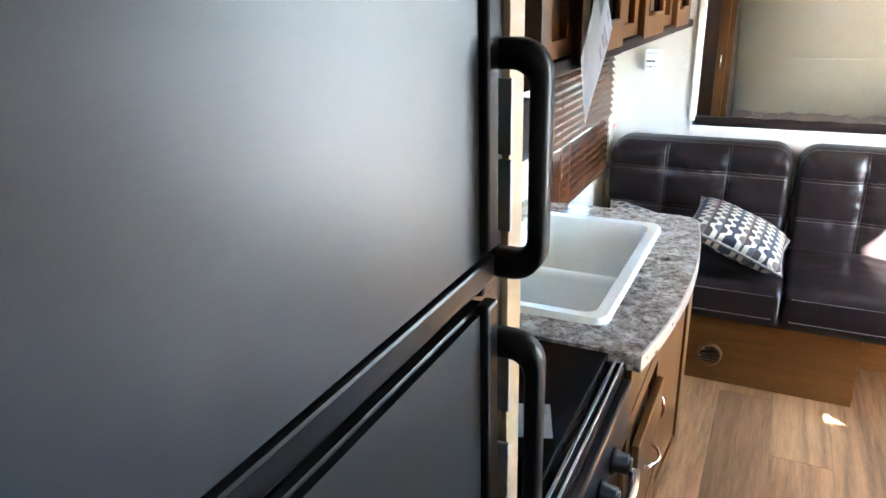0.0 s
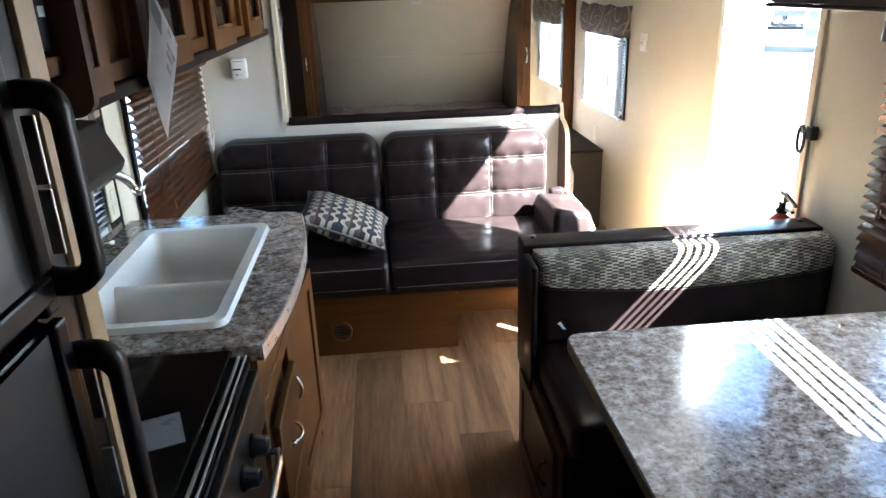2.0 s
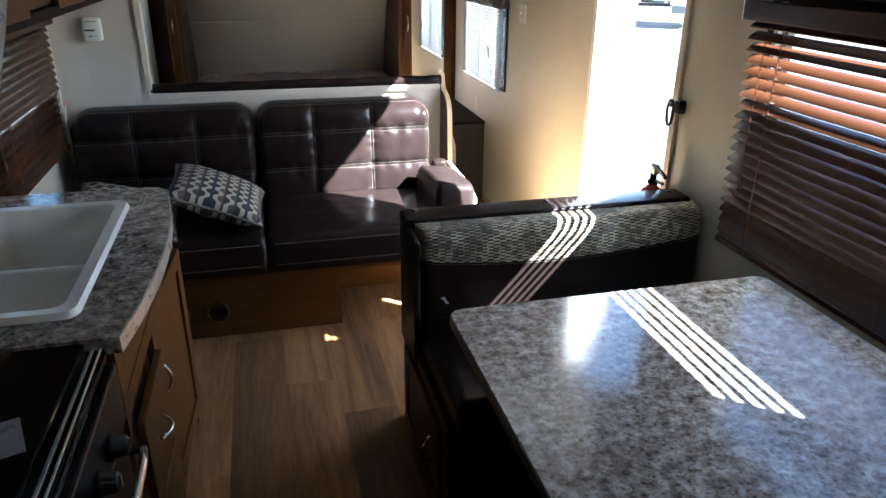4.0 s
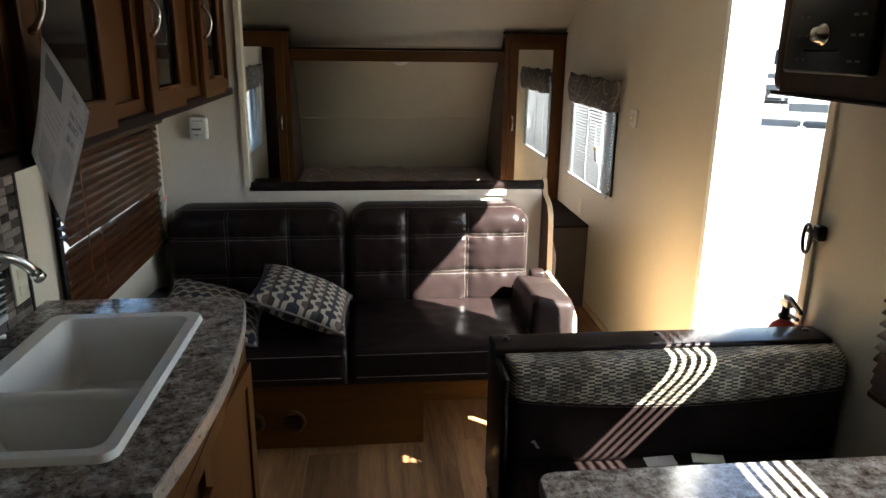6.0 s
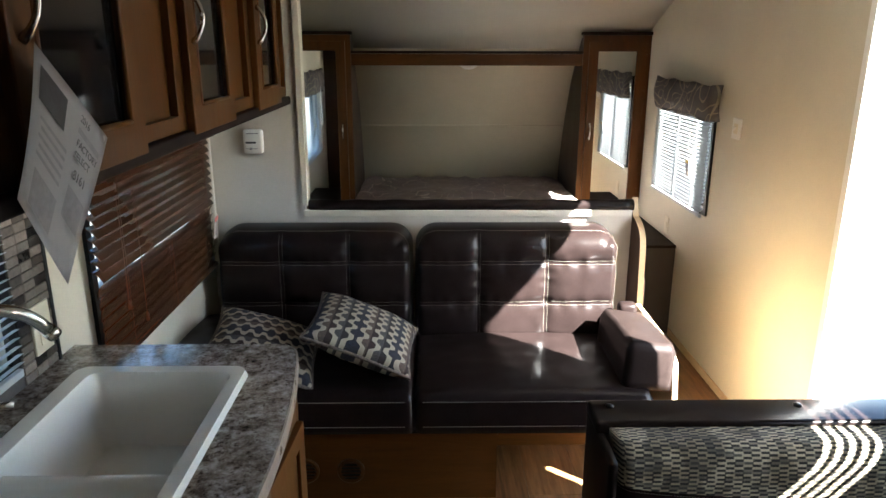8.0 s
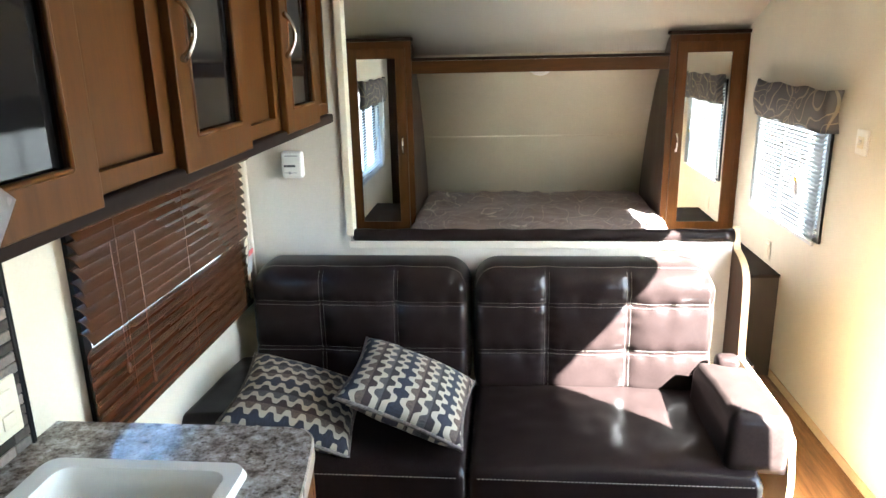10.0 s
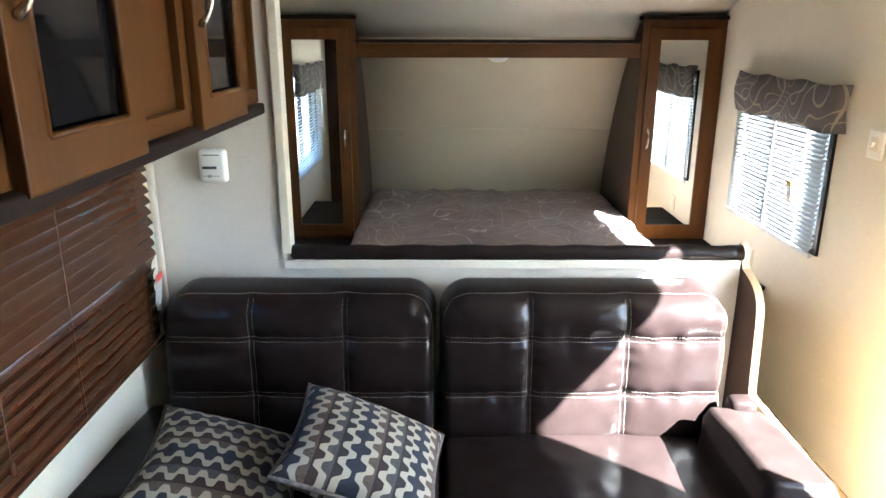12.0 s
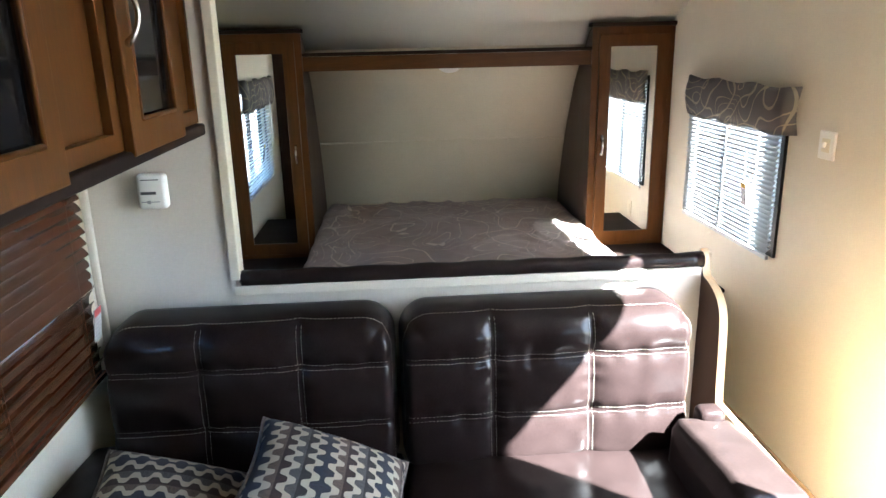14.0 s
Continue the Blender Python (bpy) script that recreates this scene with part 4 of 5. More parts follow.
prof = [(3.40, 0.20), (3.395, 0.5), (3.42, 0.62), (3.52, 0.655), (3.9, 0.66), (3.9, 0.20)]
part("side_panel", extrude_poly(bmesh.new(), [(1.678, y, z - 0.02) for y, z in prof], Vector((0.02, 0, 0)), 0.004), PALE_EDGE, sofa, "pale wooden side board")
part("side_bracket", boxes((1.61, 1.66, 3.52, 3.78, 0.30, 0.40), bevel=0.006), BLACK_PLASTIC, sofa, "black metal hinge bracket")

base = part("base", boxes((XL + 0.002, 1.075, 3.495, 3.513, 0.0, 0.334)), MAPLE_X, sofa, "maple-look boxed base")
part("side", boxes((1.057, 1.075, 3.514, 4.1, 0.0, 0.334)), WALNUT, base)
part("back", boxes((1.076, 1.70, 3.86, 3.878, 0.0, 0.334)), MAPLE_X, base)
part("crosspiece", boxes((1.076, 1.66, 3.497, 3.513, 0.27, 0.334)), MAPLE_X, base)
for cx in (0.525, 0.355):
    bm = lathe(bmesh.new(), [(0.052, 0.0), (0.052, -0.006), (0.046, -0.010), (0.038, -0.008), (0.036, -0.001)], (cx, 3.4945, 0.125), "y", 28)
    vent = part("vent", bm, MAPLE_X, sofa, "round brown louvre vent", True)
    for k in range(5):
        z = 0.125 + (k - 2) * 0.014
        hw = math.sqrt(0.037 ** 2 - (z - 0.125) ** 2)
        part("louvre", boxes((cx - hw, cx + hw, 3.485, 3.4922, z - 0.0035, z + 0.0015)), BLACK_PLASTIC, vent)


def throw_pillow(m, seed, label):
    n = 44
    bm = bmesh.new()
    uv = bm.loops.layers.uv.new("UVMap")
    for sgn in (1, -1):
        g = []
        for j in range(n + 1):
            row = []
            for i in range(n + 1):
                u, v = i / n * 2 - 1, j / n * 2 - 1
                x = u * 0.2 * (1 - 0.09 * (1 - v * v))
                y = v * 0.2 * (1 - 0.09 * (1 - u * u))
                h = 0.078 * max(0.0, (1 - u * u) * (1 - v * v)) ** 0.40
                h += 0.006 * noise.noise(Vector((u * 2.4 + seed, v * 2.4, sgn))) * min(1, 6 * (1 - max(abs(u), abs(v))))
                row.append(bm.verts.new((x, y, sgn * h)))
            g.append(row)
        for j in range(n):
            for i in range(n):
                q = (g[j][i], g[j][i + 1], g[j + 1][i + 1], g[j + 1][i])
                f = bm.faces.new(q if sgn > 0 else q[::-1])
                for l in f.loops:
                    a, b = l.vert.co.x / 0.40 + 0.5, l.vert.co.y / 0.40 + 0.5
                    l[uv].uv = (b + 3.0, a) if seed else (a + 3.0, b)
    bmesh.ops.remove_doubles(bm, verts=bm.verts, dist=0.0005)
    p = part("throw_pillow", moved(bm, m), OGEE, None, "", True)
    rim = []
    for k in range(4):
        for i in range(16):
            q = i / 8 - 1
            a = 0.2 * q
            o = 0.2 * (1 - 0.09 * (1 - q * q))
            rim.append(((a, -o), (o, a), (-a, o), (-o, -a))[k])
    welt = moved(tube(bmesh.new(), [(a, b, 0.0) for a, b in rim], 0.0065, 8, closed=True), m)
    part("welt", welt, PILLOW_WELT, p, "dark patterned welt", True)
    return tagged(p, label, "pillow", "throw pillows on the sofa")


throw_pillow(pose(0.578, 3.588, 0.645, 8.5, 21, 14) @ pose(0, 0, 0, 0, 0, -14.7), 0.0, "patterned throw pillow, cream, navy and brown, leaning on another")
throw_pillow(pose(0.215, 3.575, 0.598, 7.5, 18, 10) @ pose(0, 0, 0, 0, 0, -4.8), 0.37, "patterned throw pillow, cream, navy and brown, lying on the seat")

# ---- kitchen ----
CAB_X = 0.47
kb = thing("sink_cabinet", (0.2, 2.4, 0), "maple base cabinet with one door slightly ajar under the sink", "cabinet")
part("carcass", boxes((XL + 0.002, CAB_X - 0.02, 1.91, 2.86, 0.08, 0.70)), MAPLE, kb)
part("end_panel", boxes((XL + 0.002, CAB_X, 2.862, 2.876, 0.0, 0.87)), MAPLE, kb)
part("face_frame", framed(CAB_X - 0.019, CAB_X, 1.91, 2.861, 0.08, 0.87, [(1.95, 2.815, 0.745, 0.835), (1.95, 2.30, 0.115, 0.695), (2.36, 2.815, 0.115, 0.695)], 0.001), MAPLE, kb)
part("false_front", boxes((CAB_X - 0.012, CAB_X - 0.002, 1.951, 2.814, 0.746, 0.834)), MAPLE_Y, kb)
part("toe_kick", boxes((XL + 0.002, CAB_X - 0.06, 1.91, 2.86, 0.0, 0.079)), ESPRESSO, kb, "dark recessed toe kick")


def panel_door(name, parent, x, y0, y1, z0, z1, handle_y, handle_z, hinge=None, swing=0.0, mat_p=MAPLE, hname="handle"):
    """A framed cabinet door facing +x, with a sunken panel."""
    s, t = 0.055, 0.019
    m = Matrix.Identity(4)
    if hinge is not None:
        m = Matrix.Translation((x, hinge, 0)) @ pose(0, 0, 0, 0, 0, swing) @ Matrix.Translation((-x, -hinge, 0))
    bm = framed(x, x + t, y0, y1, z0, z1, [(y0 + s, y1 - s, z0 + s, z1 - s)])
    d = part(name, moved(bm, m), MAPLE, parent)
    part("panel", moved(boxes((x + 0.003, x + 0.010, y0 + s, y1 - s, z0 + s, z1 - s)), m), mat_p, d)
    h = bow_handle(hname, d, m @ Vector((x + t, handle_y, handle_z)), (0, 0, 1), m.to_3x3() @ Vector((1, 0, 0)), 0.1, 0.026)
    return d


panel_door("door", kb, CAB_X + 0.002, 2.325, 2.84, 0.10, 0.715, 2.39, 0.50, hinge=2.84, swing=-4)
for z0, z1 in ((0.40, 0.655), (0.10, 0.385)):
    d = part("drawer_front", boxes((CAB_X + 0.002, CAB_X + 0.020, 1.96, 2.29, z0, z1), bevel=0.003), MAPLE_Y, kb)
    bow_handle("handle", d, (CAB_X + 0.02, 2.12, (z0 + z1) / 2), (0, 1, 0), (1, 0, 0), 0.1, 0.026)

# worktop with a bowed front and a cut-out for the sink
ct = thing("worktop", (0.2, 2.4, 0.872), "grey-brown speckled stone-look laminate worktop with bowed front", "worktop")
SX0, SX1, SY0, SY1 = -0.02, 0.393, 2.0, 2.738


def front_x(y):
    s = (y - 2.37) / 0.50
    return 0.524 - 0.048 * s * s


bm = bmesh.new()
ys = [1.905, 1.95, SY0 + 0.015] + [SY0 + 0.015 + (SY1 - SY0 - 0.03) * k / 12 for k in range(1, 13)] + [2.78, 2.83, 2.865, 2.885, 2.895]
for ya, yb in zip(ys, ys[1:]):
    def fx(y):
        r = max(0.0, (y - 2.84) / 0.055)
        return front_x(y) - 0.05 * (1 - math.sqrt(max(0, 1 - min(r, 1) ** 2)))
    spans = [(XL + 0.002, None)] if not (ya >= SY0 + 0.014 and yb <= SY1 - 0.014) else [(XL + 0.002, SX0 + 0.015), (SX1 - 0.015, None)]
    for xa, xb in spans:
        pts = [(xa, ya), (xb if xb is not None else fx(ya), ya), (xb if xb is not None else fx(yb), yb), (xa, yb)]
        lo = [bm.verts.new((x, y, 0.872)) for x, y in pts]
        hi = [bm.verts.new((x, y, 0.91)) for x, y in pts]
        bm.faces.new(hi)
        bm.faces.new(lo[::-1])
        for k in range(4):
            n = (k + 1) % 4
            bm.faces.new((lo[k], lo[n], hi[n], hi[k]))
part("top", weld(bm), LAMINATE, ct)
bm = bmesh.new()
yy = [1.905 + (2.84 - 1.905) * k / 24 for k in range(25)] + [2.855, 2.87, 2.882, 2.89]
pts = [Vector((fx(y) + 0.001, y, 0.891)) for y in yy]
for a, b in zip(pts, pts[1:]):
    d = (b - a)
    nrm = Vector((d.y, -d.x, 0)).normalized() * 0.004
    up = Vector((0, 0, 0.0195))
    vs = [bm.verts.new(c) for c in (a - up, b - up, b + up, a + up, a - up + nrm, b - up + nrm, b + up * 0.9 + nrm, a + up * 0.9 + nrm)]
    for idx in ((4, 5, 6, 7), (0, 4, 7, 3), (1, 2, 6, 5), (3, 7, 6, 2), (0, 1, 5, 4)):
        bm.faces.new([vs[i] for i in idx])
part("edge_strip", bm, LAM_EDGE, ct, "paler edge strip")

# double-bowl sink
sink = thing("sink", (0.2, 2.36, 0.91), "white double-bowl drop-in sink, empty", "sink")


def bowl(bm, x0, x1, y0, y1, depth, top, r=0.035):
    """One bowl, open on top; returns its rim verts."""
    cx, cy = (x0 + x1) / 2, (y0 + y1) / 2
    rings = []
    for k, (inset, z) in enumerate(((0, top), (0.004, top - 0.008), (0.012, top - depth * 0.75), (0.03, top - depth * 0.97), (0.06, top - depth))):
        rr = max(r - inset * 0.2, 0.01)
        rings.append([bm.verts.new((cx + u, cy + v, z)) for u, v in rounded_rect(x1 - x0 - 2 * inset, y1 - y0 - 2 * inset, rr, 5)])
    for a, b in zip(rings, rings[1:]):
        n = len(a)
        for i in range(n):
            bm.faces.new((a[i], b[i], b[(i + 1) % n], a[(i + 1) % n]))
    bm.faces.new(rings[-1][::-1])
    return rings[0]


zr = 0.926
bm = bmesh.new()
outer_lo = [bm.verts.new((SX0 / 2 + SX1 / 2 + u, SY0 / 2 + SY1 / 2 + v, 0.911)) for u, v in rounded_rect(SX1 - SX0, SY1 - SY0, 0.035, 5)]
outer_hi = [bm.verts.new((SX0 / 2 + SX1 / 2 + u, SY0 / 2 + SY1 / 2 + v, zr)) for u, v in rounded_rect(SX1 - SX0 - 0.012, SY1 - SY0 - 0.012, 0.032, 5)]
n = len(outer_lo)
for i in range(n):
    bm.faces.new((outer_lo[i], outer_lo[(i + 1) % n], outer_hi[(i + 1) % n], outer_hi[i]))
split = 2.325
rims = [bowl(bm, SX0 + 0.045, SX1 - 0.034, SY0 + 0.034, SY1 - 0.032, 0.185, zr - 0.002, 0.032)]
# flat deck between the rim and the outer edge
e = [bm.edges.get((r[i], r[(i + 1) % len(r)])) for r in (outer_hi, *rims) for i in range(len(r))]
bmesh.ops.triangle_fill(bm, edges=e, use_beauty=True)
part("basin", bm, SINK_WHITE, sink, "", True).data.set_sharp_from_angle(angle=radians(40))
prof = [(-0.036, zr - 0.187), (-0.020, zr - 0.045)] + [(-0.016 * math.cos(radians(18 * k)), zr - 0.043 + 0.013 * math.sin(radians(18 * k))) for k in range(1, 10)] + [(0.020, zr - 0.045), (0.036, zr - 0.187)]
part("divider", extrude_poly(bmesh.new(), [(SX0 + 0.05, split + a, b) for a, b in prof], Vector((SX1 - SX0 - 0.089, 0, 0))), SINK_WHITE, sink, "low wall between the bowls", True).data.set_sharp_from_angle(angle=radians(50))
for y, z in ((2.17, zr - 0.187), (2.51, zr - 0.187)):
    part("drain", lathe(bmesh.new(), [(0.038, 0.0), (0.038, 0.003), (0.028, 0.004), (0.022, 0.001)], (0.2, y, z), "z", 20), CHROME, sink, "steel drain", True)

# tap
tap = thing("faucet", (-0.04, 2.36, 0.91), "brushed nickel gooseneck tap with separate handles", "faucet")
part("deck_plate", boxes((-0.075, -0.012, 2.21, 2.44, 0.911, 0.925), bevel=0.005), CHROME, tap, "", True)
pts = [(-0.045, 2.30, 0.92), (-0.045, 2.30, 1.05), (-0.045, 2.302, 1.10)] + [(-0.045 + 0.068 - 0.068 * math.cos(math.pi * k / 12 * 0.88), 2.302 + 0.155 * k / 12, 1.10 + 0.10 * math.sin(math.pi * k / 12 * 0.88)) for k in range(1, 13)]
part("spout", tube(bmesh.new(), pts, 0.0125, 14), CHROME, tap, "", True)
e = Vector(pts[-1])
d = (e - Vector(pts[-2])).normalized()
part("aerator", tube(bmesh.new(), [e, e + d * 0.02], 0.015, 14), CHROME, tap, "", True)
for y in (2.245, 2.40):
    part("handle", lathe(bmesh.new(), [(0.022, 0.0), (0.02, 0.02), (0.012, 0.045), (0.010, 0.055), (0.013, 0.06)], (-0.042, y, 0.925), "z", 16), CHROME, tap, "", True)
    part("lever", tube(bmesh.new(), [(-0.042, y, 0.98), (-0.01, y + 0.02, 0.995), (0.012, y + 0.03, 0.99)], 0.006, 8), CHROME, tap, "", True)

# stove
st = thing("range_stove", (0.2, 1.55, 0), "black glass-topped propane range with knobs along its front", "stove")
part("body", boxes((XL + 0.002, 0.445, 1.26, 1.895, 0.30, 0.86)), BLACK_GLASS, st)
lid = part("glass_lid", boxes((-0.08, 0.425, 1.262, 1.89, 0.895, 0.912), bevel=0.004), BLACK_GLASS, st, "closed black glass lid")
part("hob_rim", boxes((-0.09, 0.462, 1.26, 1.893, 0.861, 0.894), bevel=0.006), BLACK_GLASS, st)
for x, w in ((0.436, 0.006), (0.452, 0.004)):
    part("rim_strip", boxes((x, x + w, 1.265, 1.885, 0.8945, 0.8985), bevel=0.001), STEEL, st, "bright metal strip")
for y in (1.58, 1.66):
    part("lid_mark", boxes((0.20, 0.30, y, y + 0.004, 0.9125, 0.9132)), STEEL, lid)
lf = part("leaflet", moved(boxes((-0.06, 0.06, -0.05, 0.05, 0.0, 0.0012)), Matrix.Translation((0.335, 1.59, 0.9125)) @ pose(0, 0, 0, 0, 0, 20)), LEAFLET)
tagged(lf, "white printed card lying on the stove lid", "card")
part("control_panel", boxes((0.446, 0.475, 1.26, 1.892, 0.725, 0.86), bevel=0.006), BLACK_PLASTIC, st)
for k in range(5):
    y = 1.33 + k * 0.10
    kn = part("knob", lathe(bmesh.new(), [(0.026, 0.0), (0.026, 0.006), (0.021, 0.010), (0.019, 0.030), (0.015, 0.033)], (0.476, y, 0.775), "x", 20), BLACK_PLASTIC, st, "", True)
    part("pointer", boxes((0.509, 0.513, y - 0.003, y + 0.003, 0.765, 0.79)), STEEL, kn)
part("oven_door", boxes((0.446, 0.468, 1.265, 1.885, 0.32, 0.715), bevel=0.006), BLACK_GLASS, st)
part("oven_handle", tube(bmesh.new(), [(0.47, 1.30, 0.67), (0.505, 1.305, 0.675), (0.51, 1.35, 0.675), (0.51, 1.80, 0.675), (0.505, 1.845, 0.675), (0.47, 1.85, 0.67)], 0.009, 10), CHROME, st, "", True)
part("oven_drawer", boxes((XL + 0.01, 0.46, 1.26, 1.895, 0.02, 0.295), bevel=0.004), MAPLE_Y, st, "maple drawer front below the oven")

def strap_loop(cx, y, cz, w, h):
    """A flat loop handle lying in x and z, 22 mm deep along y."""
    bm = bmesh.new()
    rings = []
    for grow, yy in ((0.003, y), (0.0, y + 0.003), (0.0, y + 0.019), (0.003, y + 0.022)):
        out = [bm.verts.new((cx + u, yy, cz + v)) for u, v in rounded_rect(w - 2 * grow, h - 2 * grow, 0.026 - grow, 6)]
        inn = [bm.verts.new((cx + u - 0.001, yy, cz + v)) for u, v in rounded_rect(w - 0.025 + 2 * grow, h - 0.044 + 2 * grow, 0.014 + grow, 6)]
        rings.append((out, inn))
    n = len(rings[0][0])
    for k in range(n):
        q = (k + 1) % n
        for (oa, ia), (ob, ib) in zip(rings, rings[1:]):
            bm.faces.new((oa[k], oa[q], ob[q], ob[k]))
            bm.faces.new((ia[q], ia[k], ib[k], ib[q]))
        (o0, i0), (o1, i1) = rings[0], rings[-1]
        bm.faces.new((o0[q], o0[k], i0[k], i0[q]))
        bm.faces.new((o1[k], o1[q], i1[q], i1[k]))
    return bm


# fridge and its gable
fr = thing("fridge", (0.2, 0.8, 0), "black two-door absorption fridge with dark textured panels", "fridge")
FX = 0.487
part("cabinet", boxes((XL + 0.002, FX - 0.045, 0.38, 1.13, 0.25, 1.98)), BLACK_PLASTIC, fr)
for z0, z1, hz0, hz1 in ((1.405, 1.96, 1.398, 1.562), (0.30, 1.372, 1.13, 1.325)):
    d = part("door", boxes((FX - 0.044, FX - 0.006, 0.40, 1.098, z0 - 0.018, z1 - 0.002), bevel=0.006), BLACK_PLASTIC, fr)
    part("panel", boxes((FX - 0.0055, FX, 0.42, 1.075, z0 + 0.008, z1 - 0.006)), FRIDGE, d, "textured charcoal door panel")
    part("rail", boxes((FX - 0.006, FX + 0.004, 0.40, 1.098, z0 - 0.016, z0 + 0.006), bevel=0.003), BLACK_PLASTIC, d)
    part("edge_rail", boxes((FX - 0.006, FX + 0.006, 1.078, 1.10, z0 + 0.012, z1), bevel=0.003), BLACK_PLASTIC, d)
    part("handle", strap_loop(FX + 0.008, 1.104, (hz0 + hz1) / 2, 0.064, hz1 - hz0 + 0.022), BLACK_PLASTIC, d, "black loop handle", True).data.set_sharp_from_angle(angle=radians(50))
    part("handle_mount", boxes((FX - 0.032, FX - 0.008, 1.1005, 1.127, hz0 - 0.03, hz1 + 0.03), bevel=0.004), BLACK_PLASTIC, d)
    for z in (hz0 + 0.05, hz1 - 0.05):
        part("latch_bar", boxes((FX - 0.0075, FX + 0.004, 1.1305, 1.1345, z - 0.03, z + 0.03), bevel=0.001), STEEL, d, "small steel latch bar")
part("frame_filler", boxes((FX - 0.06, FX - 0.035, 1.131, 1.212, 0.25, 1.98)), BLACK_PLASTIC, fr)
gable = part("gable", boxes((XL + 0.002, 0.458, 1.214, 1.252, 0.0, 2.04), bevel=0.001), PALE_EDGE)
tagged(gable, "pale wood divider panel between fridge and stove", "panel")

# upper cabinets on the kitchen side: overlaid glass doors between fixed sunken panels
UX, UZ = 0.241, 1.470
up = thing("upper_cabinet", (0.1, 2.9, UZ), "maple wall cabinets with smoked glass doors and sunken wood panels", "cabinet")
part("carcass", boxes((XL + 0.002, UX - 0.026, 1.622, 4.105, UZ + 0.002, 2.045)), MAPLE, up)
FIXED = ((1.985, 2.145), (2.635, 2.85), (3.295, 3.513), (3.965, 4.088))
part("face_frame", framed(UX - 0.019, UX, 1.622, 4.105, UZ, 2.045, [(a, b, 1.507, 1.985) for a, b in FIXED], 0.0015), MAPLE, up)
for a, b in FIXED:
    part("sunken_panel", boxes((UX - 0.0255, UX - 0.0195, a - 0.01, b + 0.01, 1.50, 1.99)), MAPLE, up)
part("bottom_trim", boxes((UX - 0.045, UX + 0.018, 1.622, 4.10, UZ - 0.033, UZ - 0.001), bevel=0.007, seg=3), ESPRESSO, up, "dark light-rail trim", True)


def glass_door(y0, y1, g0, g1):
    """An overlaid cabinet door round a smoked pane with a rounded bead."""
    x, t, z0, z1 = UX + 0.002, 0.021, 1.458, 2.02
    za, zb = 1.527, 1.955
    d = part("door", framed(x, x + t, y0, y1, z0, z1, [(g0, g1, za, zb)], 0.003), MAPLE, up)
    part("glass", boxes((x + 0.004, x + 0.008, g0 - 0.002, g1 + 0.002, za - 0.002, zb + 0.002)), SMOKED, d, "smoked glass pane")
    bead = bmesh.new()
    for ya, yb, zc, zd in ((g0, g0, za, zb), (g1, g1, za, zb), (g0, g1, za, za), (g0, g1, zb, zb)):
        tube(bead, [(x + t - 0.002, ya, zc), (x + t - 0.002, yb, zd)], 0.0055, 8)
    part("bead", bead, MAPLE, d, "", True)
    bow_handle("handle", d, (x + t, y0 + 0.03, 1.73), (0, 0, 1), (1, 0, 0), 0.115, 0.030, 0.0055)


for y0, y1, g0, g1 in ((2.175, 2.60, 2.245, 2.534), (2.895, 3.258, 2.957, 3.197), (3.55, 3.90, 3.612, 3.838)):
    glass_door(y0, y1, g0, g1)
panel_door("door", up, UX + 0.002, 1.665, 1.965, 1.458, 2.02, 1.70, 1.73)

# divider, microwave and hood over the stove
prof = [(XL + 0.002, 1.465)] + [(0.36 - 0.03 + 0.03 * math.cos(a), 1.495 + 0.03 * math.sin(a)) for a in [radians(-90 + 15 * k) for k in range(7)]] + [(0.36, 2.045), (XL + 0.002, 2.045)]
dv = part("divider_panel", extrude_poly(bmesh.new(), [(x, 1.60, z) for x, z in prof], Vector((0, 0.02, 0))), WALNUT)
tagged(dv, "dark brown divider panel with rounded lower corner beside the microwave", "panel")
mw = thing("microwave", (0.1, 1.5, 1.55), "black built-in microwave above the stove", "microwave")
part("body", boxes((XL + 0.004, 0.30, 1.258, 1.59, 1.56, 1.90), bevel=0.004), BLACK_PLASTIC, mw)
part("door", boxes((0.301, 0.325, 1.258, 1.485, 1.565, 1.895), bevel=0.005), BLACK_GLASS, mw)
kp = part("control_panel", boxes((0.301, 0.325, 1.49, 1.59, 1.565, 1.895), bevel=0.005), BLACK_PLASTIC, mw)
for r in range(6):
    for c in range(3):
        part("key", boxes((0.3255, 0.3275, 1.50 + c * 0.028, 1.519 + c * 0.028, 1.61 + r * 0.03, 1.624 + r * 0.03)), STEEL, kp)
part("shelf_trim", boxes((XL + 0.004, 0.33, 1.254, 1.598, 1.53, 1.558), bevel=0.003), MAPLE_Y, mw, "maple shelf edge")
hd = thing("range_hood", (0.1, 1.5, 1.34), "black metal range hood over the stove", "range hood")
part("shell", extrude_poly(bmesh.new(), [(XL + 0.002, 1.256, 1.325), (0.285, 1.256, 1.325), (0.295, 1.256, 1.345), (0.26, 1.256, 1.42), (XL + 0.002, 1.256, 1.464)], Vector((0, 0.60, 0)), 0.003), BLACK_PLASTIC, hd)

# hanging price sheet on the first glass door handle
sheet = thing("paper_sheet", (0.29, 2.2, 1.40), "creased laminated white price sheet hanging from a cabinet handle", "paper sheet")
SHEET_TOP, SHEET_R, SHEET_B, SHEET_L = Vector((0.290, 2.188, 1.670)), Vector((0.276, 2.385, 1.516)), Vector((0.276, 2.215, 1.312)), Vector((0.283, 2.10, 1.471))


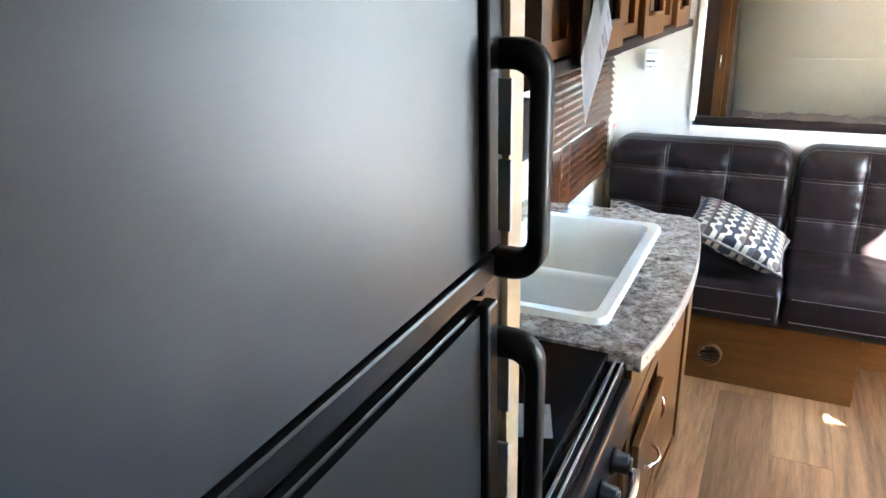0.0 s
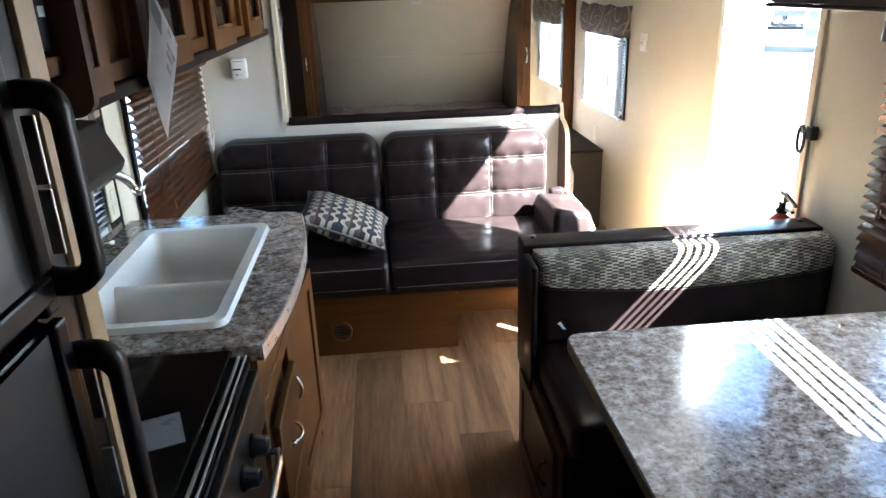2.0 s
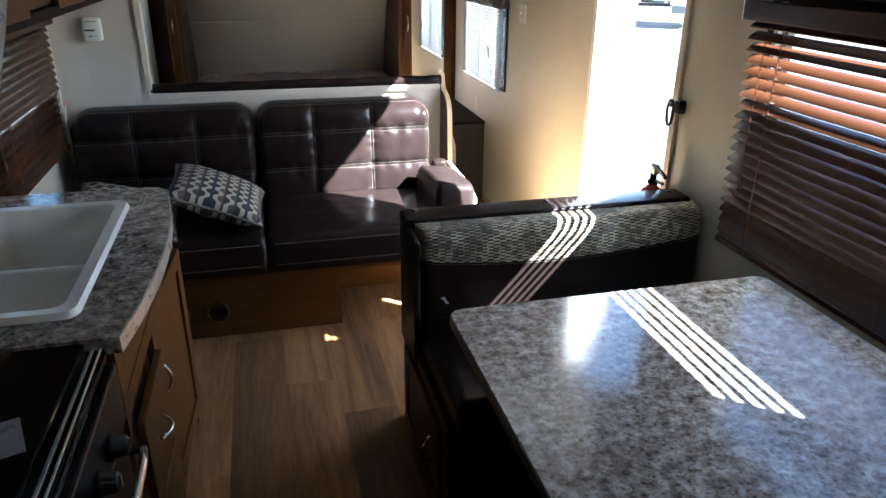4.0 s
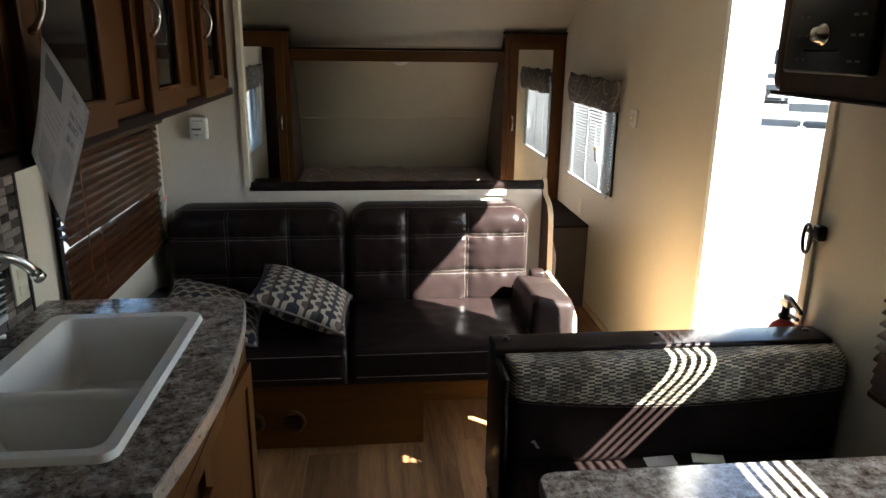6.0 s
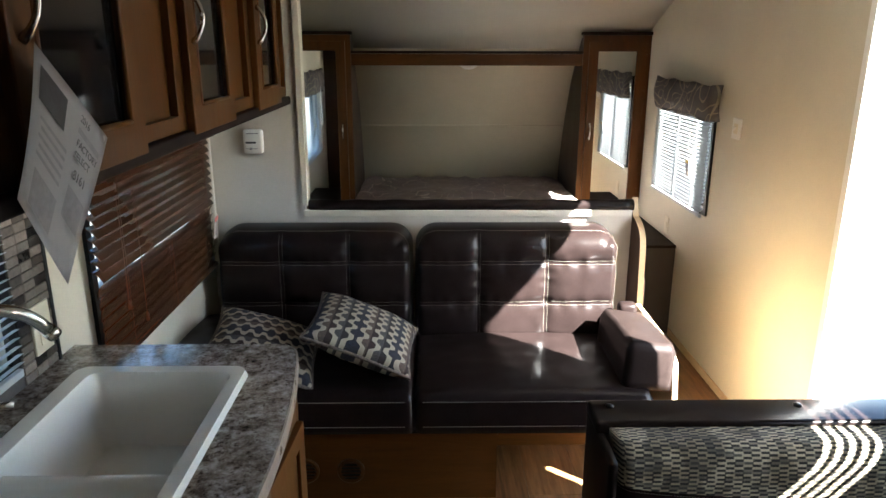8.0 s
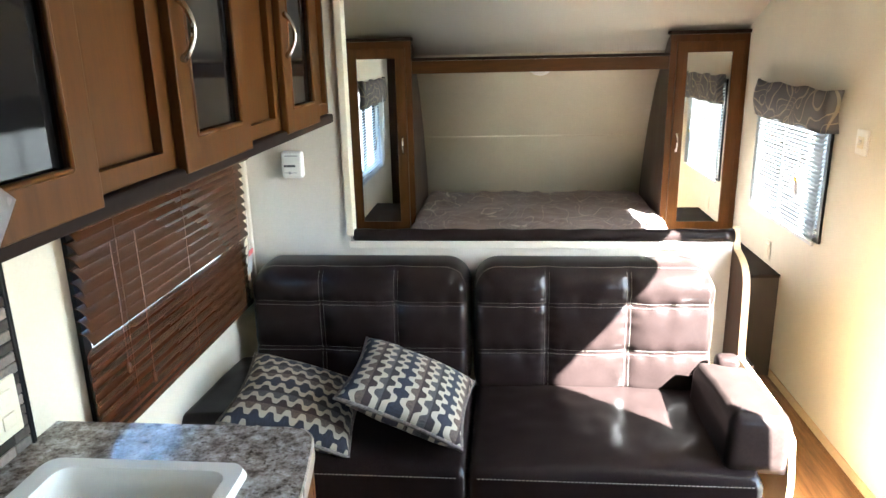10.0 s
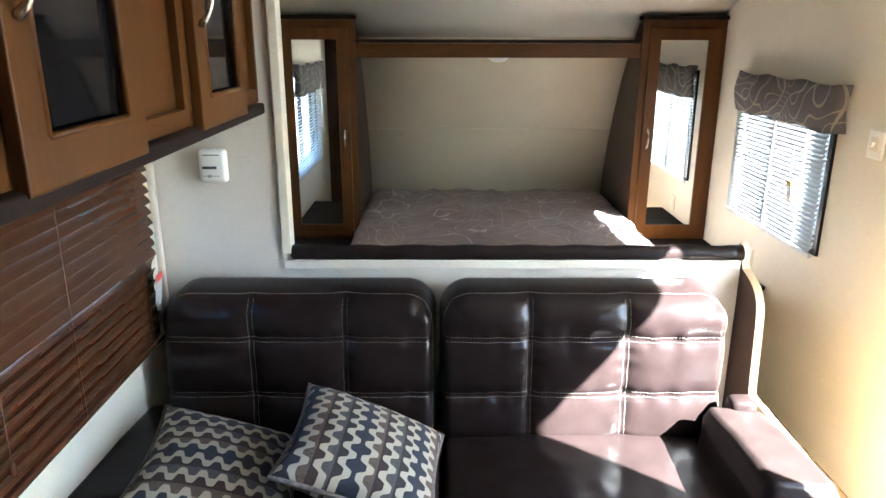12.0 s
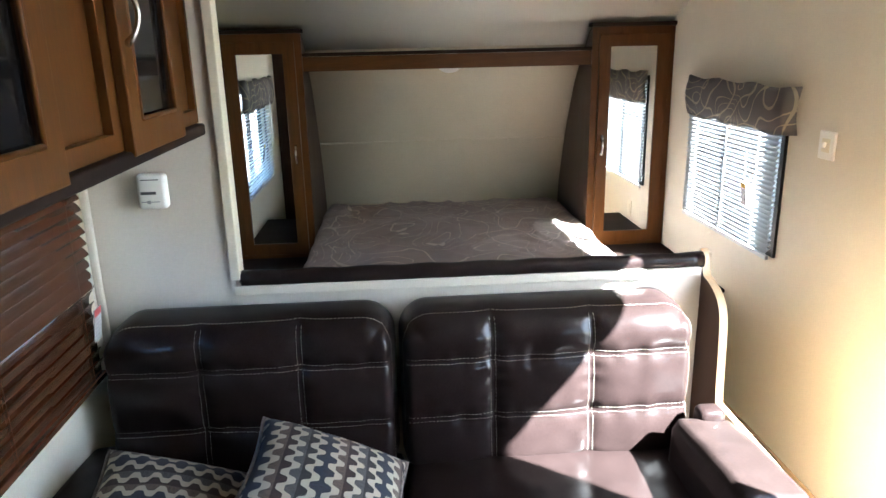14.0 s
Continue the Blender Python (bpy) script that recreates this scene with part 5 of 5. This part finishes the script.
def sheet_at(s, h, lift=0.0):
    """A point of the sheet; s across and h down from its pierced corner, both 0 to 1."""
    p = SHEET_TOP.lerp(SHEET_R, s).lerp(SHEET_L.lerp(SHEET_B, s), h)
    return p + Vector((0.006 * math.sin(3.0 * h + 1.5 * s) + lift, 0, 0))


bm = bmesh.new()
g = [[bm.verts.new(sheet_at(i / 8, j / 10)) for i in range(9)] for j in range(11)]
for j in range(10):
    for i in range(8):
        bm.faces.new((g[j][i], g[j][i + 1], g[j + 1][i + 1], g[j + 1][i]))
bmesh.ops.solidify(bm, geom=bm.faces[:], thickness=0.0012)
part("sheet", bm, PAPER, sheet, "", True)


def print_bar(s0, s1, h0, h1, mat, name="print_line"):
    bm = bmesh.new()
    vs = [bm.verts.new(sheet_at(s, h, 0.0022)) for s, h in ((s0, h0), (s1, h0), (s1, h1), (s0, h1))]
    f = bm.faces.new(vs)
    bmesh.ops.solidify(bm, geom=[f], thickness=0.0004)
    part(name, bm, mat, sheet, "printed block" if name != "print_line" else "")


print_bar(0.06, 0.40, 0.10, 0.32, INK, "print_block")
for k in range(5):
    print_bar(0.10 + 0.02 * (k % 2), 0.48, 0.40 + k * 0.055, 0.425 + k * 0.055, INK_GREY)
print_bar(0.58, 0.92, 0.17, 0.21, INK_GREY)
print_bar(0.60, 0.90, 0.55, 0.75, INK_GREY, "print_block")
print_bar(0.12, 0.50, 0.72, 0.94, INK_GREY, "print_block")


def lettering(text, s, h, size, parent):
    """Printed words on the sheet."""
    cu = bpy.data.curves.new("word", "FONT")
    cu.body, cu.size, cu.align_x = text, size, "LEFT"
    cu.extrude = 0.0002
    tmp = bpy.data.objects.new("word", cu)
    me = bpy.data.meshes.new_from_object(tmp)
    bpy.data.objects.remove(tmp)
    me.materials.clear()
    me.materials.append(INK)
    across = (SHEET_R - SHEET_TOP).normalized()
    down = (SHEET_L - SHEET_TOP)
    out = Vector((1, 0, 0))
    up = (-down - across * (-down).dot(across)).normalized()
    out = across.cross(up).normalized()
    m = Matrix((across, up, out)).transposed().to_4x4()
    m.translation = sheet_at(s, h, 0.003)
    o = new("word", me)
    o.matrix_basis = m
    adopt(o, parent)
    tagged(o, "dark printed word")


for text, h in (("2016", 0.13), ("FACTORY", 0.30), ("SELECT", 0.38)):
    lettering(text, 0.58, h, 0.017, sheet)
lettering("8161", 0.62, 0.50, 0.022, sheet)

# wall gas detector, switch and sockets
gd = thing("thermostat", (0.095, 4.12, 1.285), "white plastic thermostat on the partition", "thermostat")
part("case", boxes((0.055, 0.135, 4.085, 4.1195, 1.235, 1.335), bevel=0.012, seg=4), WHITE_PLASTIC, gd, "", True)
part("display", boxes((0.066, 0.108, 4.0835, 4.0855, 1.278, 1.286)), INK, gd)
part("scale", boxes((0.070, 0.118, 4.0835, 4.0855, 1.318, 1.3205)), INK, gd)
part("scale", boxes((0.066, 0.115, 4.0835, 4.0855, 1.256, 1.2585)), INK_GREY, gd)
part("slider", boxes((0.082, 0.092, 4.082, 4.0855, 1.252, 1.262), bevel=0.001), INK_GREY, gd)
sw = thing("light_switch", (XR, 4.40, 1.305), "ivory rocker light switch on the wall", "light switch")
part("plate", boxes((XR - 0.011, XR - 0.001, 4.385, 4.475, 1.252, 1.350), bevel=0.005, seg=3), WHITE_PLASTIC, sw)
part("surround", boxes((XR - 0.0135, XR - 0.0112, 4.408, 4.452, 1.278, 1.324), bevel=0.001), IVORY, sw)
part("toggle", moved(boxes((-0.012, 0.0, -0.007, 0.007, -0.009, 0.009), bevel=0.003), Matrix.Translation((XR - 0.0138, 4.43, 1.301)) @ pose(0, 0, 0, 0, 18, 0)), WHITE_PLASTIC, sw)
so = thing("wall_socket", (XR, 5.26, 0.63), "ivory wall socket plate", "socket")
part("plate", boxes((XR - 0.006, XR - 0.001, 5.225, 5.295, 0.58, 0.685), bevel=0.002), IVORY, so)
part("outlet", boxes((XR - 0.009, XR - 0.0065, 5.245, 5.275, 0.60, 0.665), bevel=0.002), IVORY, so)
ko = thing("wall_socket", (XL + 0.02, 2.735, 1.03), "ivory double socket on the tiled splashback", "socket")
part("plate", boxes((XL + 0.014, XL + 0.021, 2.70, 2.775, 0.965, 1.085), bevel=0.003), IVORY, ko)
for z in (1.0, 1.048):
    part("outlet", boxes((XL + 0.0215, XL + 0.024, 2.72, 2.755, z - 0.015, z + 0.015), bevel=0.002), IVORY, ko)

# tiled splashback
sb = thing("splashback", (XL, 2.3, 0.911), "dark mosaic tile splashback round the sink window", "splashback")
part("backing", pierced_wall(XL + 0.001, XL + 0.006, 1.92, 2.80, 0.911, 1.45, [(1.92, 2.655, 0.945, 1.40)]), MATTE_GREY, sb)
part("edge_strip", boxes((XL + 0.001, XL + 0.014, 2.80, 2.812, 0.911, 1.45), bevel=0.002), BLACK_PLASTIC, sb, "black edge strip")
tile = mesh_of("tile", boxes((0, 0.006, 0, 0.046, 0, 0.0215), bevel=0.0015, seg=1), MOSAIC)
for r in range(23):
    for c in range(3):
        z = 0.914 + r * 0.0232
        o = new("tile", tile)
        o.location = (XL + 0.0062, 2.658 + c * 0.0475 + (0.0 if r % 2 else -0.001), z)
        adopt(o, sb)

# ---- dinette ----
tb = thing("dinette_table", (1.67, 1.5, 0), "speckled stone-look laminate dinette table catching striped sun", "table")
TX0, TX1, TY0, TY1, TZ = 1.222, 2.16, 0.98, 2.115, 0.768
bm = bmesh.new()
outline = []
for u, v in rounded_rect(TX1 - TX0, TY1 - TY0, 0.035, 5):
    outline.append(((TX0 + TX1) / 2 + u, (TY0 + TY1) / 2 + v, TZ - 0.03))
extrude_poly(bm, outline, Vector((0, 0, 0.03)))
part("tabletop", bm, LAMINATE, tb)
bm = bmesh.new()
outline = [((TX0 + TX1) / 2 + u, (TY0 + TY1) / 2 + v, TZ - 0.031) for u, v in rounded_rect(TX1 - TX0 + 0.006, TY1 - TY0 + 0.006, 0.038, 5)]
extrude_poly(bm, outline, Vector((0, 0, 0.0285)))
part("edge_band", bm, BLACK_PLASTIC, tb, "dark edge band")
for x in (1.5, 1.9):
    part("leg", tube(bmesh.new(), [(x, 1.5, 0.0), (x, 1.5, TZ - 0.031)], 0.03, 14), CHROME, tb, "chrome pedestal leg", True)

bn = thing("dinette_bench", (1.73, 2.5, 0), "brown leatherette dinette bench with dash-woven head band", "bench")
part("end_board", boxes((1.222, 1.24, 2.10, 2.73, 0.0, 0.40), bevel=0.002), MAPLE, bn)
ed = part("cupboard_door", framed(1.206, 1.2215, 2.15, 2.65, 0.05, 0.36, [(2.20, 2.60, 0.10, 0.31)]), MAPLE_Y, bn)
part("panel", boxes((1.212, 1.2215, 2.20, 2.60, 0.10, 0.31)), MAPLE_Y, ed)
bow_handle("handle", ed, (1.206, 2.24, 0.23), (0, 0, 1), (-1, 0, 0), 0.09, 0.024)
part("box", boxes((1.241, XR - 0.003, 2.08, 2.73, 0.0, 0.40)), ESPRESSO, bn)
bm, on = pad(1.0, 0.52, 0.10, 0.04, bulge=0.02, corner=0.04, low=0.7, seed=21.0)
part("seat_cushion", moved(bm, Matrix.Translation((1.74, 2.32, 0.402))), LEATHER, bn, "", True)
part("back_board", boxes((1.222, XR - 0.004, 2.655, 2.735, 0.401, 0.79), bevel=0.01), LEATHER, bn, "", True)
part("end_pad", boxes((1.214, 1.236, 2.50, 2.735, 0.35, 0.80), bevel=0.010, seg=3), LEATHER, bn, "", True)
part("cap", boxes((1.213, 2.245, 2.625, 2.738, 0.792, 0.828), bevel=0.010, seg=3), LEATHER, bn, "padded top cap", True)
for x in (1.26, 1.72, 2.20):
    part("button", lathe(bmesh.new(), [(0.011, 0.0), (0.010, 0.003), (0.006, 0.006), (0.001, 0.007)], (x, 2.70, 0.8275), "z", 14), BLACK_PLASTIC, bn, "", True)
# one flat back cushion with a rounded top: woven fabric above a sagging seam, leatherette below
BL0, BL1, BZ0, BZ1, BY = 1.243, 2.250, 0.502, 0.815, 2.528


def seam_z(s):
    return 0.722 - 0.032 * math.sin(math.pi * min(1.0, s * 1.04)) ** 0.8


def back_point(s, z):
    """A point of the cushion's face; s runs along it, z is measured up the face and over its rounded top."""
    x = BL0 + (BL1 - BL0) * s
    e = min(1.0, min(s, 1 - s) / 0.035)
    y = BY + 0.045 * (1 - math.sqrt(1 - (1 - e) ** 2)) - 0.006 * math.sin(math.pi * s)
    r, top = 0.058, BZ1 - 0.058
    if z > top:
        a = min((z - top) / r, math.pi / 2)
        return Vector((x, y + r * (1 - math.cos(a)), top + r * math.sin(a)))
    low = max(0.0, 1 - (z - BZ0) / 0.025)
    return Vector((x, y + 0.02 * low * low, z + 0.0015 * noise.noise(Vector((x * 9, z * 9, 2.0)))))


def back_sheet(z_of, rows, material, name, label):
    bm = bmesh.new()
    uvl = bm.loops.layers.uv.new("UVMap")
    n = 90
    grid = [[(back_point(i / n, z_of(i / n, j / rows)), (BL1 - BL0) * i / n, z_of(i / n, j / rows)) for i in range(n + 1)] for j in range(rows + 1)]
    vs = [[bm.verts.new(c[0]) for c in row] for row in grid]
    back = [[bm.verts.new((c[0].x, 2.652, c[0].z)) for c in row] for row in (grid[0], grid[-1])]
    for j in range(rows):
        for i in range(n):
            f = bm.faces.new((vs[j][i], vs[j][i + 1], vs[j + 1][i + 1], vs[j + 1][i]))
            for l, (q, p) in zip(f.loops, ((j, i), (j, i + 1), (j + 1, i + 1), (j + 1, i))):
                l[uvl].uv = (grid[q][p][1], grid[q][p][2])
    for i in range(n):
        bm.faces.new((vs[0][i + 1], vs[0][i], back[0][i], back[0][i + 1]))
        f = bm.faces.new((vs[-1][i], vs[-1][i + 1], back[1][i + 1], back[1][i]))
        for l, (p, o) in zip(f.loops, ((i, 0.0), (i + 1, 0.0), (i + 1, 0.066), (i, 0.066))):
            l[uvl].uv = (grid[-1][p][1], grid[-1][p][2] + o)
    for side in (0, n):
        bm.faces.new([row[side] for row in vs] + [back[1][side], back[0][side]])
    ob = part(name, bm, material, bn, label, True)
    ob.data.set_sharp_from_angle(angle=radians(60))
    return ob


back_sheet(lambda s, f: seam_z(s) + 0.0008 + (BZ1 - 0.058 + 0.091 - seam_z(s)) * f, 16, DASHES, "head_band", "woven fabric head band")
lower = back_sheet(lambda s, f: BZ0 + (seam_z(s) - 0.0008 - BZ0) * f, 12, LEATHER, "back_cushion", "leatherette back pad")
bm = bmesh.new()
for k in range(150):
    p, q = (back_point((k + o) / 150, seam_z((k + o) / 150) - 0.006) for o in (0.0, 0.6))
    tube(bm, [p - Vector((0, 0.0006, 0)), q - Vector((0, 0.0006, 0))], 0.0006, 4)
part("stitching", bm, THREAD, lower, "pale stitching")
for x, a in ((1.678, 3), (1.82, -13)):
    p = part("paper_tag", moved(boxes((-0.045, 0.045, -0.019, 0.019, 0, 0.0012)), Matrix.Translation((x, 2.49, 0.528)) @ pose(0, 0, 0, 10, 0, a)), PAPER)
    tagged(p, "small white paper tag lying on the bench seat", "tag", "tags on the bench")

bm = extrude_poly(bmesh.new(), [(0, 0, 0), (0.012, 0, 0.006), (0.022, 0, -0.012), (0.030, 0, -0.022), (0.018, 0, -0.020), (0.010, 0, -0.006)], Vector((0, -0.001, 0)))
sk = part("sticker", moved(bm, Matrix.Translation((1.305, 2.5235, 0.588))), PAPER)
tagged(sk, "torn scrap of white sticker on the bench back", "sticker")

# overhead cabinet with the radio
oc = thing("overhead_cabinet", (2.12, 1.9, 1.55), "dark walnut overhead cabinet with rounded end beside the entry", "cabinet")
OX = 2.0
part("carcass", boxes((OX + 0.02, XR - 0.003, 0.95, 2.70, 1.575, 2.04)), WALNUT, oc)
prof = [(XR - 0.003, 1.545)] + [(OX + 0.035 - 0.035 * math.cos(a), 1.58 - 0.035 * math.sin(a)) for a in [radians(90 - 15 * k) for k in range(7)]] + [(OX, 2.04), (XR - 0.003, 2.04)]
part("end_panel", extrude_poly(bmesh.new(), [(x, 2.70, z) for x, z in prof], Vector((0, 0.035, 0)), 0.004), WALNUT, oc, "", True)
part("face", boxes((OX, OX + 0.019, 0.95, 2.699, 1.55, 2.04), bevel=0.002), WALNUT, oc)
part("bottom_trim", boxes((OX - 0.006, OX + 0.012, 0.95, 2.735, 1.538, 1.5495), bevel=0.004), ESPRESSO, oc)
part("tinted_door", boxes((OX - 0.006, OX - 0.001, 1.2, 2.25, 1.668, 2.0), bevel=0.002), BLACK_GLASS, oc, "tinted glass door")
ra = thing("radio", (OX, 2.48, 1.60), "black wall-mounted radio with silver volume knob", "radio")
part("case", boxes((OX - 0.03, OX - 0.001, 2.315, 2.65, 1.602, 1.80), bevel=0.008), BLACK_PLASTIC, ra, "", True)
part("knob", lathe(bmesh.new(), [(0.026, 0.0), (0.026, -0.006), (0.019, -0.008), (0.017, -0.026), (0.014, -0.028)], (OX - 0.0305, 2.49, 1.695), "x", 24), CHROME, ra, "silver volume knob", True)
for k in range(4):
    for z in (1.632, 1.69, 1.735):
        part("key", boxes((OX - 0.0325, OX - 0.0305, 2.345 + k * 0.028 + (0.15 if k > 1 else 0), 2.36 + k * 0.028 + (0.15 if k > 1 else 0), z, z + 0.006)), INK, ra)
part("disc_slot", boxes((OX - 0.0325, OX - 0.0305, 2.42, 2.56, 1.655, 1.659)), BLACK_GLASS, ra)
fl = thing("leaflet", (OX - 0.02, 1.86, 1.56), "beige printed leaflet hanging on the overhead cabinet", "leaflet")
part("sheet", boxes((OX - 0.018, OX - 0.016, 1.74, 1.985, 1.555, 1.83)), IVORY, fl)
part("print_block", boxes((OX - 0.0195, OX - 0.0182, 1.77, 1.83, 1.61, 1.66)), RED, fl)
for k in range(6):
    part("print_line", boxes((OX - 0.0195, OX - 0.0182, 1.85, 1.97 - 0.02 * (k % 2), 1.59 + k * 0.03, 1.602 + k * 0.03)), INK_GREY, fl)

# fire extinguisher beside the door
fe = thing("fire_extinguisher", (2.20, 2.80, 0.5), "red fire extinguisher with black valve by the door", "fire extinguisher")
part("bottle", lathe(bmesh.new(), [(0.040, 0.50), (0.050, 0.51), (0.052, 0.75), (0.047, 0.785), (0.034, 0.81), (0.017, 0.823), (0.016, 0.828)], (2.19, 2.80, 0), "z", 28), RED, fe, "", True)
part("neck", lathe(bmesh.new(), [(0.021, 0.8285), (0.021, 0.842), (0.013, 0.846), (0.012, 0.868)], (2.19, 2.80, 0), "z", 16), BLACK_PLASTIC, fe, "", True)
part("valve", boxes((2.178, 2.202, 2.778, 2.822, 0.868, 0.892), bevel=0.004), STEEL, fe, "dull metal valve")
part("lever", extrude_poly(bmesh.new(), [(2.184, 2.79, 0.893), (2.184, 2.72, 0.868), (2.184, 2.72, 0.878), (2.184, 2.785, 0.905), (2.184, 2.815, 0.905), (2.184, 2.815, 0.893)], Vector((0.012, 0, 0)), 0.001), BLACK_PLASTIC, fe)
part("hose_clip", boxes((2.184, 2.196, 2.73, 2.778, 0.842, 0.852), bevel=0.002), BLACK_PLASTIC, fe)
part("pull_ring", tube(bmesh.new(), arc((2.19, 2.846, 0.868), 0.023, 0, 2 * math.pi * 19 / 20, 19, (0, 1, 0), (0, 0, 1)), 0.002, 6, closed=True), STEEL, fe, "", True)
part("wall_bracket", boxes((2.2425, XR - 0.001, 2.78, 2.82, 0.55, 0.80), bevel=0.002), BLACK_PLASTIC, fe)
# door hold-back latch on the wall
la = thing("door_latch", (XR, 2.79, 1.09), "dark grey plastic door catch with an open loop by the entry", "latch")
part("base", boxes((XR - 0.030, XR - 0.001, 2.752, 2.786, 1.095, 1.142), bevel=0.005, seg=3), BLACK_PLASTIC, la, "", True)
part("arm", boxes((XR - 0.034, XR - 0.022, 2.78, 2.812, 1.112, 1.126), bevel=0.003), LATCH_GREY, la, "", True)
oval = [(XR - 0.030, 2.806 + 0.019 * math.cos(2 * math.pi * k / 28), 1.092 + 0.046 * math.sin(2 * math.pi * k / 28)) for k in range(28)]
part("loop", tube(bmesh.new(), oval, 0.0055, 8, closed=True), LATCH_GREY, la, "grey plastic catch loop", True)

# ---- outside ----
GZ = -0.75
gr = bmesh.new()
box(gr, -400, 400, -400, 400, GZ - 0.1, GZ)
structure("ground", gr, ASPHALT, "pale sunlit asphalt yard reaching the horizon", "ground")


def parked_trailer(x, y, turn, length, label):
    t = thing("travel_trailer", (x, y, GZ), label, "trailer", "parked trailers")
    m = Matrix.Translation((x, y, GZ)) @ pose(0, 0, 0, 0, 0, turn)

    def put(name, bm, mat, parent=t, smooth=False, label=""):
        return part(name, moved(bm, m), mat, parent, label, smooth)
    w = 1.2
    prof = [(-length / 2, 0.75), (-length / 2, 3.0), (-length / 2 + 0.2, 3.2), (length / 2 - 0.7, 3.2), (length / 2 - 0.2, 2.9), (length / 2, 1.6), (length / 2 - 0.1, 0.75)]
    put("body", extrude_poly(bmesh.new(), [(a, -w, b) for a, b in prof], Vector((0, 2 * w, 0)), 0.03), RV_WHITE)
    put("skirt", boxes((-length / 2 + 0.05, length / 2 - 0.15, -w - 0.01, w + 0.01, 0.5, 0.749)), RV_DARK)
    for a in (-0.9, 0.0):
        for s in (-1, 1):
            wh = put("wheel", lathe(bmesh.new(), [(0.2, -0.1), (0.36, -0.1), (0.38, -0.05), (0.38, 0.05), (0.36, 0.1), (0.2, 0.1)], (a, s * (w - 0.12), 0.38), "y", 20), BLACK_RUBBER, t, True)
            put("rim", lathe(bmesh.new(), [(0.22, -0.105), (0.2, -0.11), (0.05, -0.09), (0.05, 0.09), (0.2, 0.11), (0.22, 0.105)], (a, s * (w - 0.12), 0.38), "y", 16), STEEL, wh, True)
    for a in (-length / 2 + 0.5, length / 2 - 0.6):
        for s in (-1, 1):
            put("jack_stand", boxes((a - 0.04, a + 0.04, s * (w - 0.15) - 0.04, s * (w - 0.15) + 0.04, 0.04, 0.75), (a - 0.12, a + 0.12, s * (w - 0.15) - 0.12, s * (w - 0.15) + 0.12, 0.0, 0.04)), STEEL)
    for a in (-length / 2 + 1.0, 0.4, length / 2 - 2.0):
        for s in (-1, 1):
            wd = put("window", boxes((a, a + 0.9, s * w - 0.02, s * w + 0.02, 1.7, 2.4), bevel=0.03), BLACK_GLASS)
    put("stripe", boxes((-length / 2 + 0.1, length / 2 - 0.3, -w - 0.006, w + 0.006, 1.05, 1.3)), RV_DARK, t, False, "dark side stripe")
    put("tongue", boxes((length / 2 - 0.2, length / 2 + 1.1, -0.06, 0.06, 0.5, 0.62)), BLACK_PLASTIC)
    put("tongue_jack", boxes((length / 2 + 0.8, length / 2 + 0.88, -0.04, 0.04, 0.02, 1.0)), STEEL)


FOOT, ALONG, BACK = Vector((14.6, 22.2, 0)), Vector((0.84, -0.54, 0)), Vector((0.54, 0.84, 0))
for along, back, length in ((3.0, 1.05, 7.0), (-5.2, 3.2, 7.2), (-2.0, 14.0, 8.0), (-14.0, 9.0, 7.0)):
    c = FOOT + ALONG * along + BACK * back
    parked_trailer(c.x, c.y, -32.7, length, "white travel trailer with dark skirt parked across the yard")

# ---- floor planks ----
floor = bpy.data.objects["floor"]
PW, PL = 0.2055, 1.22
c = 0
x = 0.588 - 4 * PW
while x < XR - 0.001:
    xa, xb = max(x, XL), min(x + PW, XR)
    w = xb - xa
    y = Y0 - (0.19, 0.55, 0.95, 0.37, 0.70, 1.10, 0.12, 0.62, 0.98, 0.30, 0.75, 0.45)[c % 12]
    c += 1
    while y < 5.6:
        y1 = y + PL
        ya, yb = max(y, Y0), y1
        me = mesh_of("plank", boxes((0.0006, w - 0.0006, 0.0006, yb - ya - 0.0006, -0.004, 0.0), bevel=0.0005, seg=1), PLANK)
        if yb > Y0 + 0.02:
            o = new("plank", me)
            o.location = (xa, ya, 0)
            adopt(o, floor)
        y = y1
    x += PW
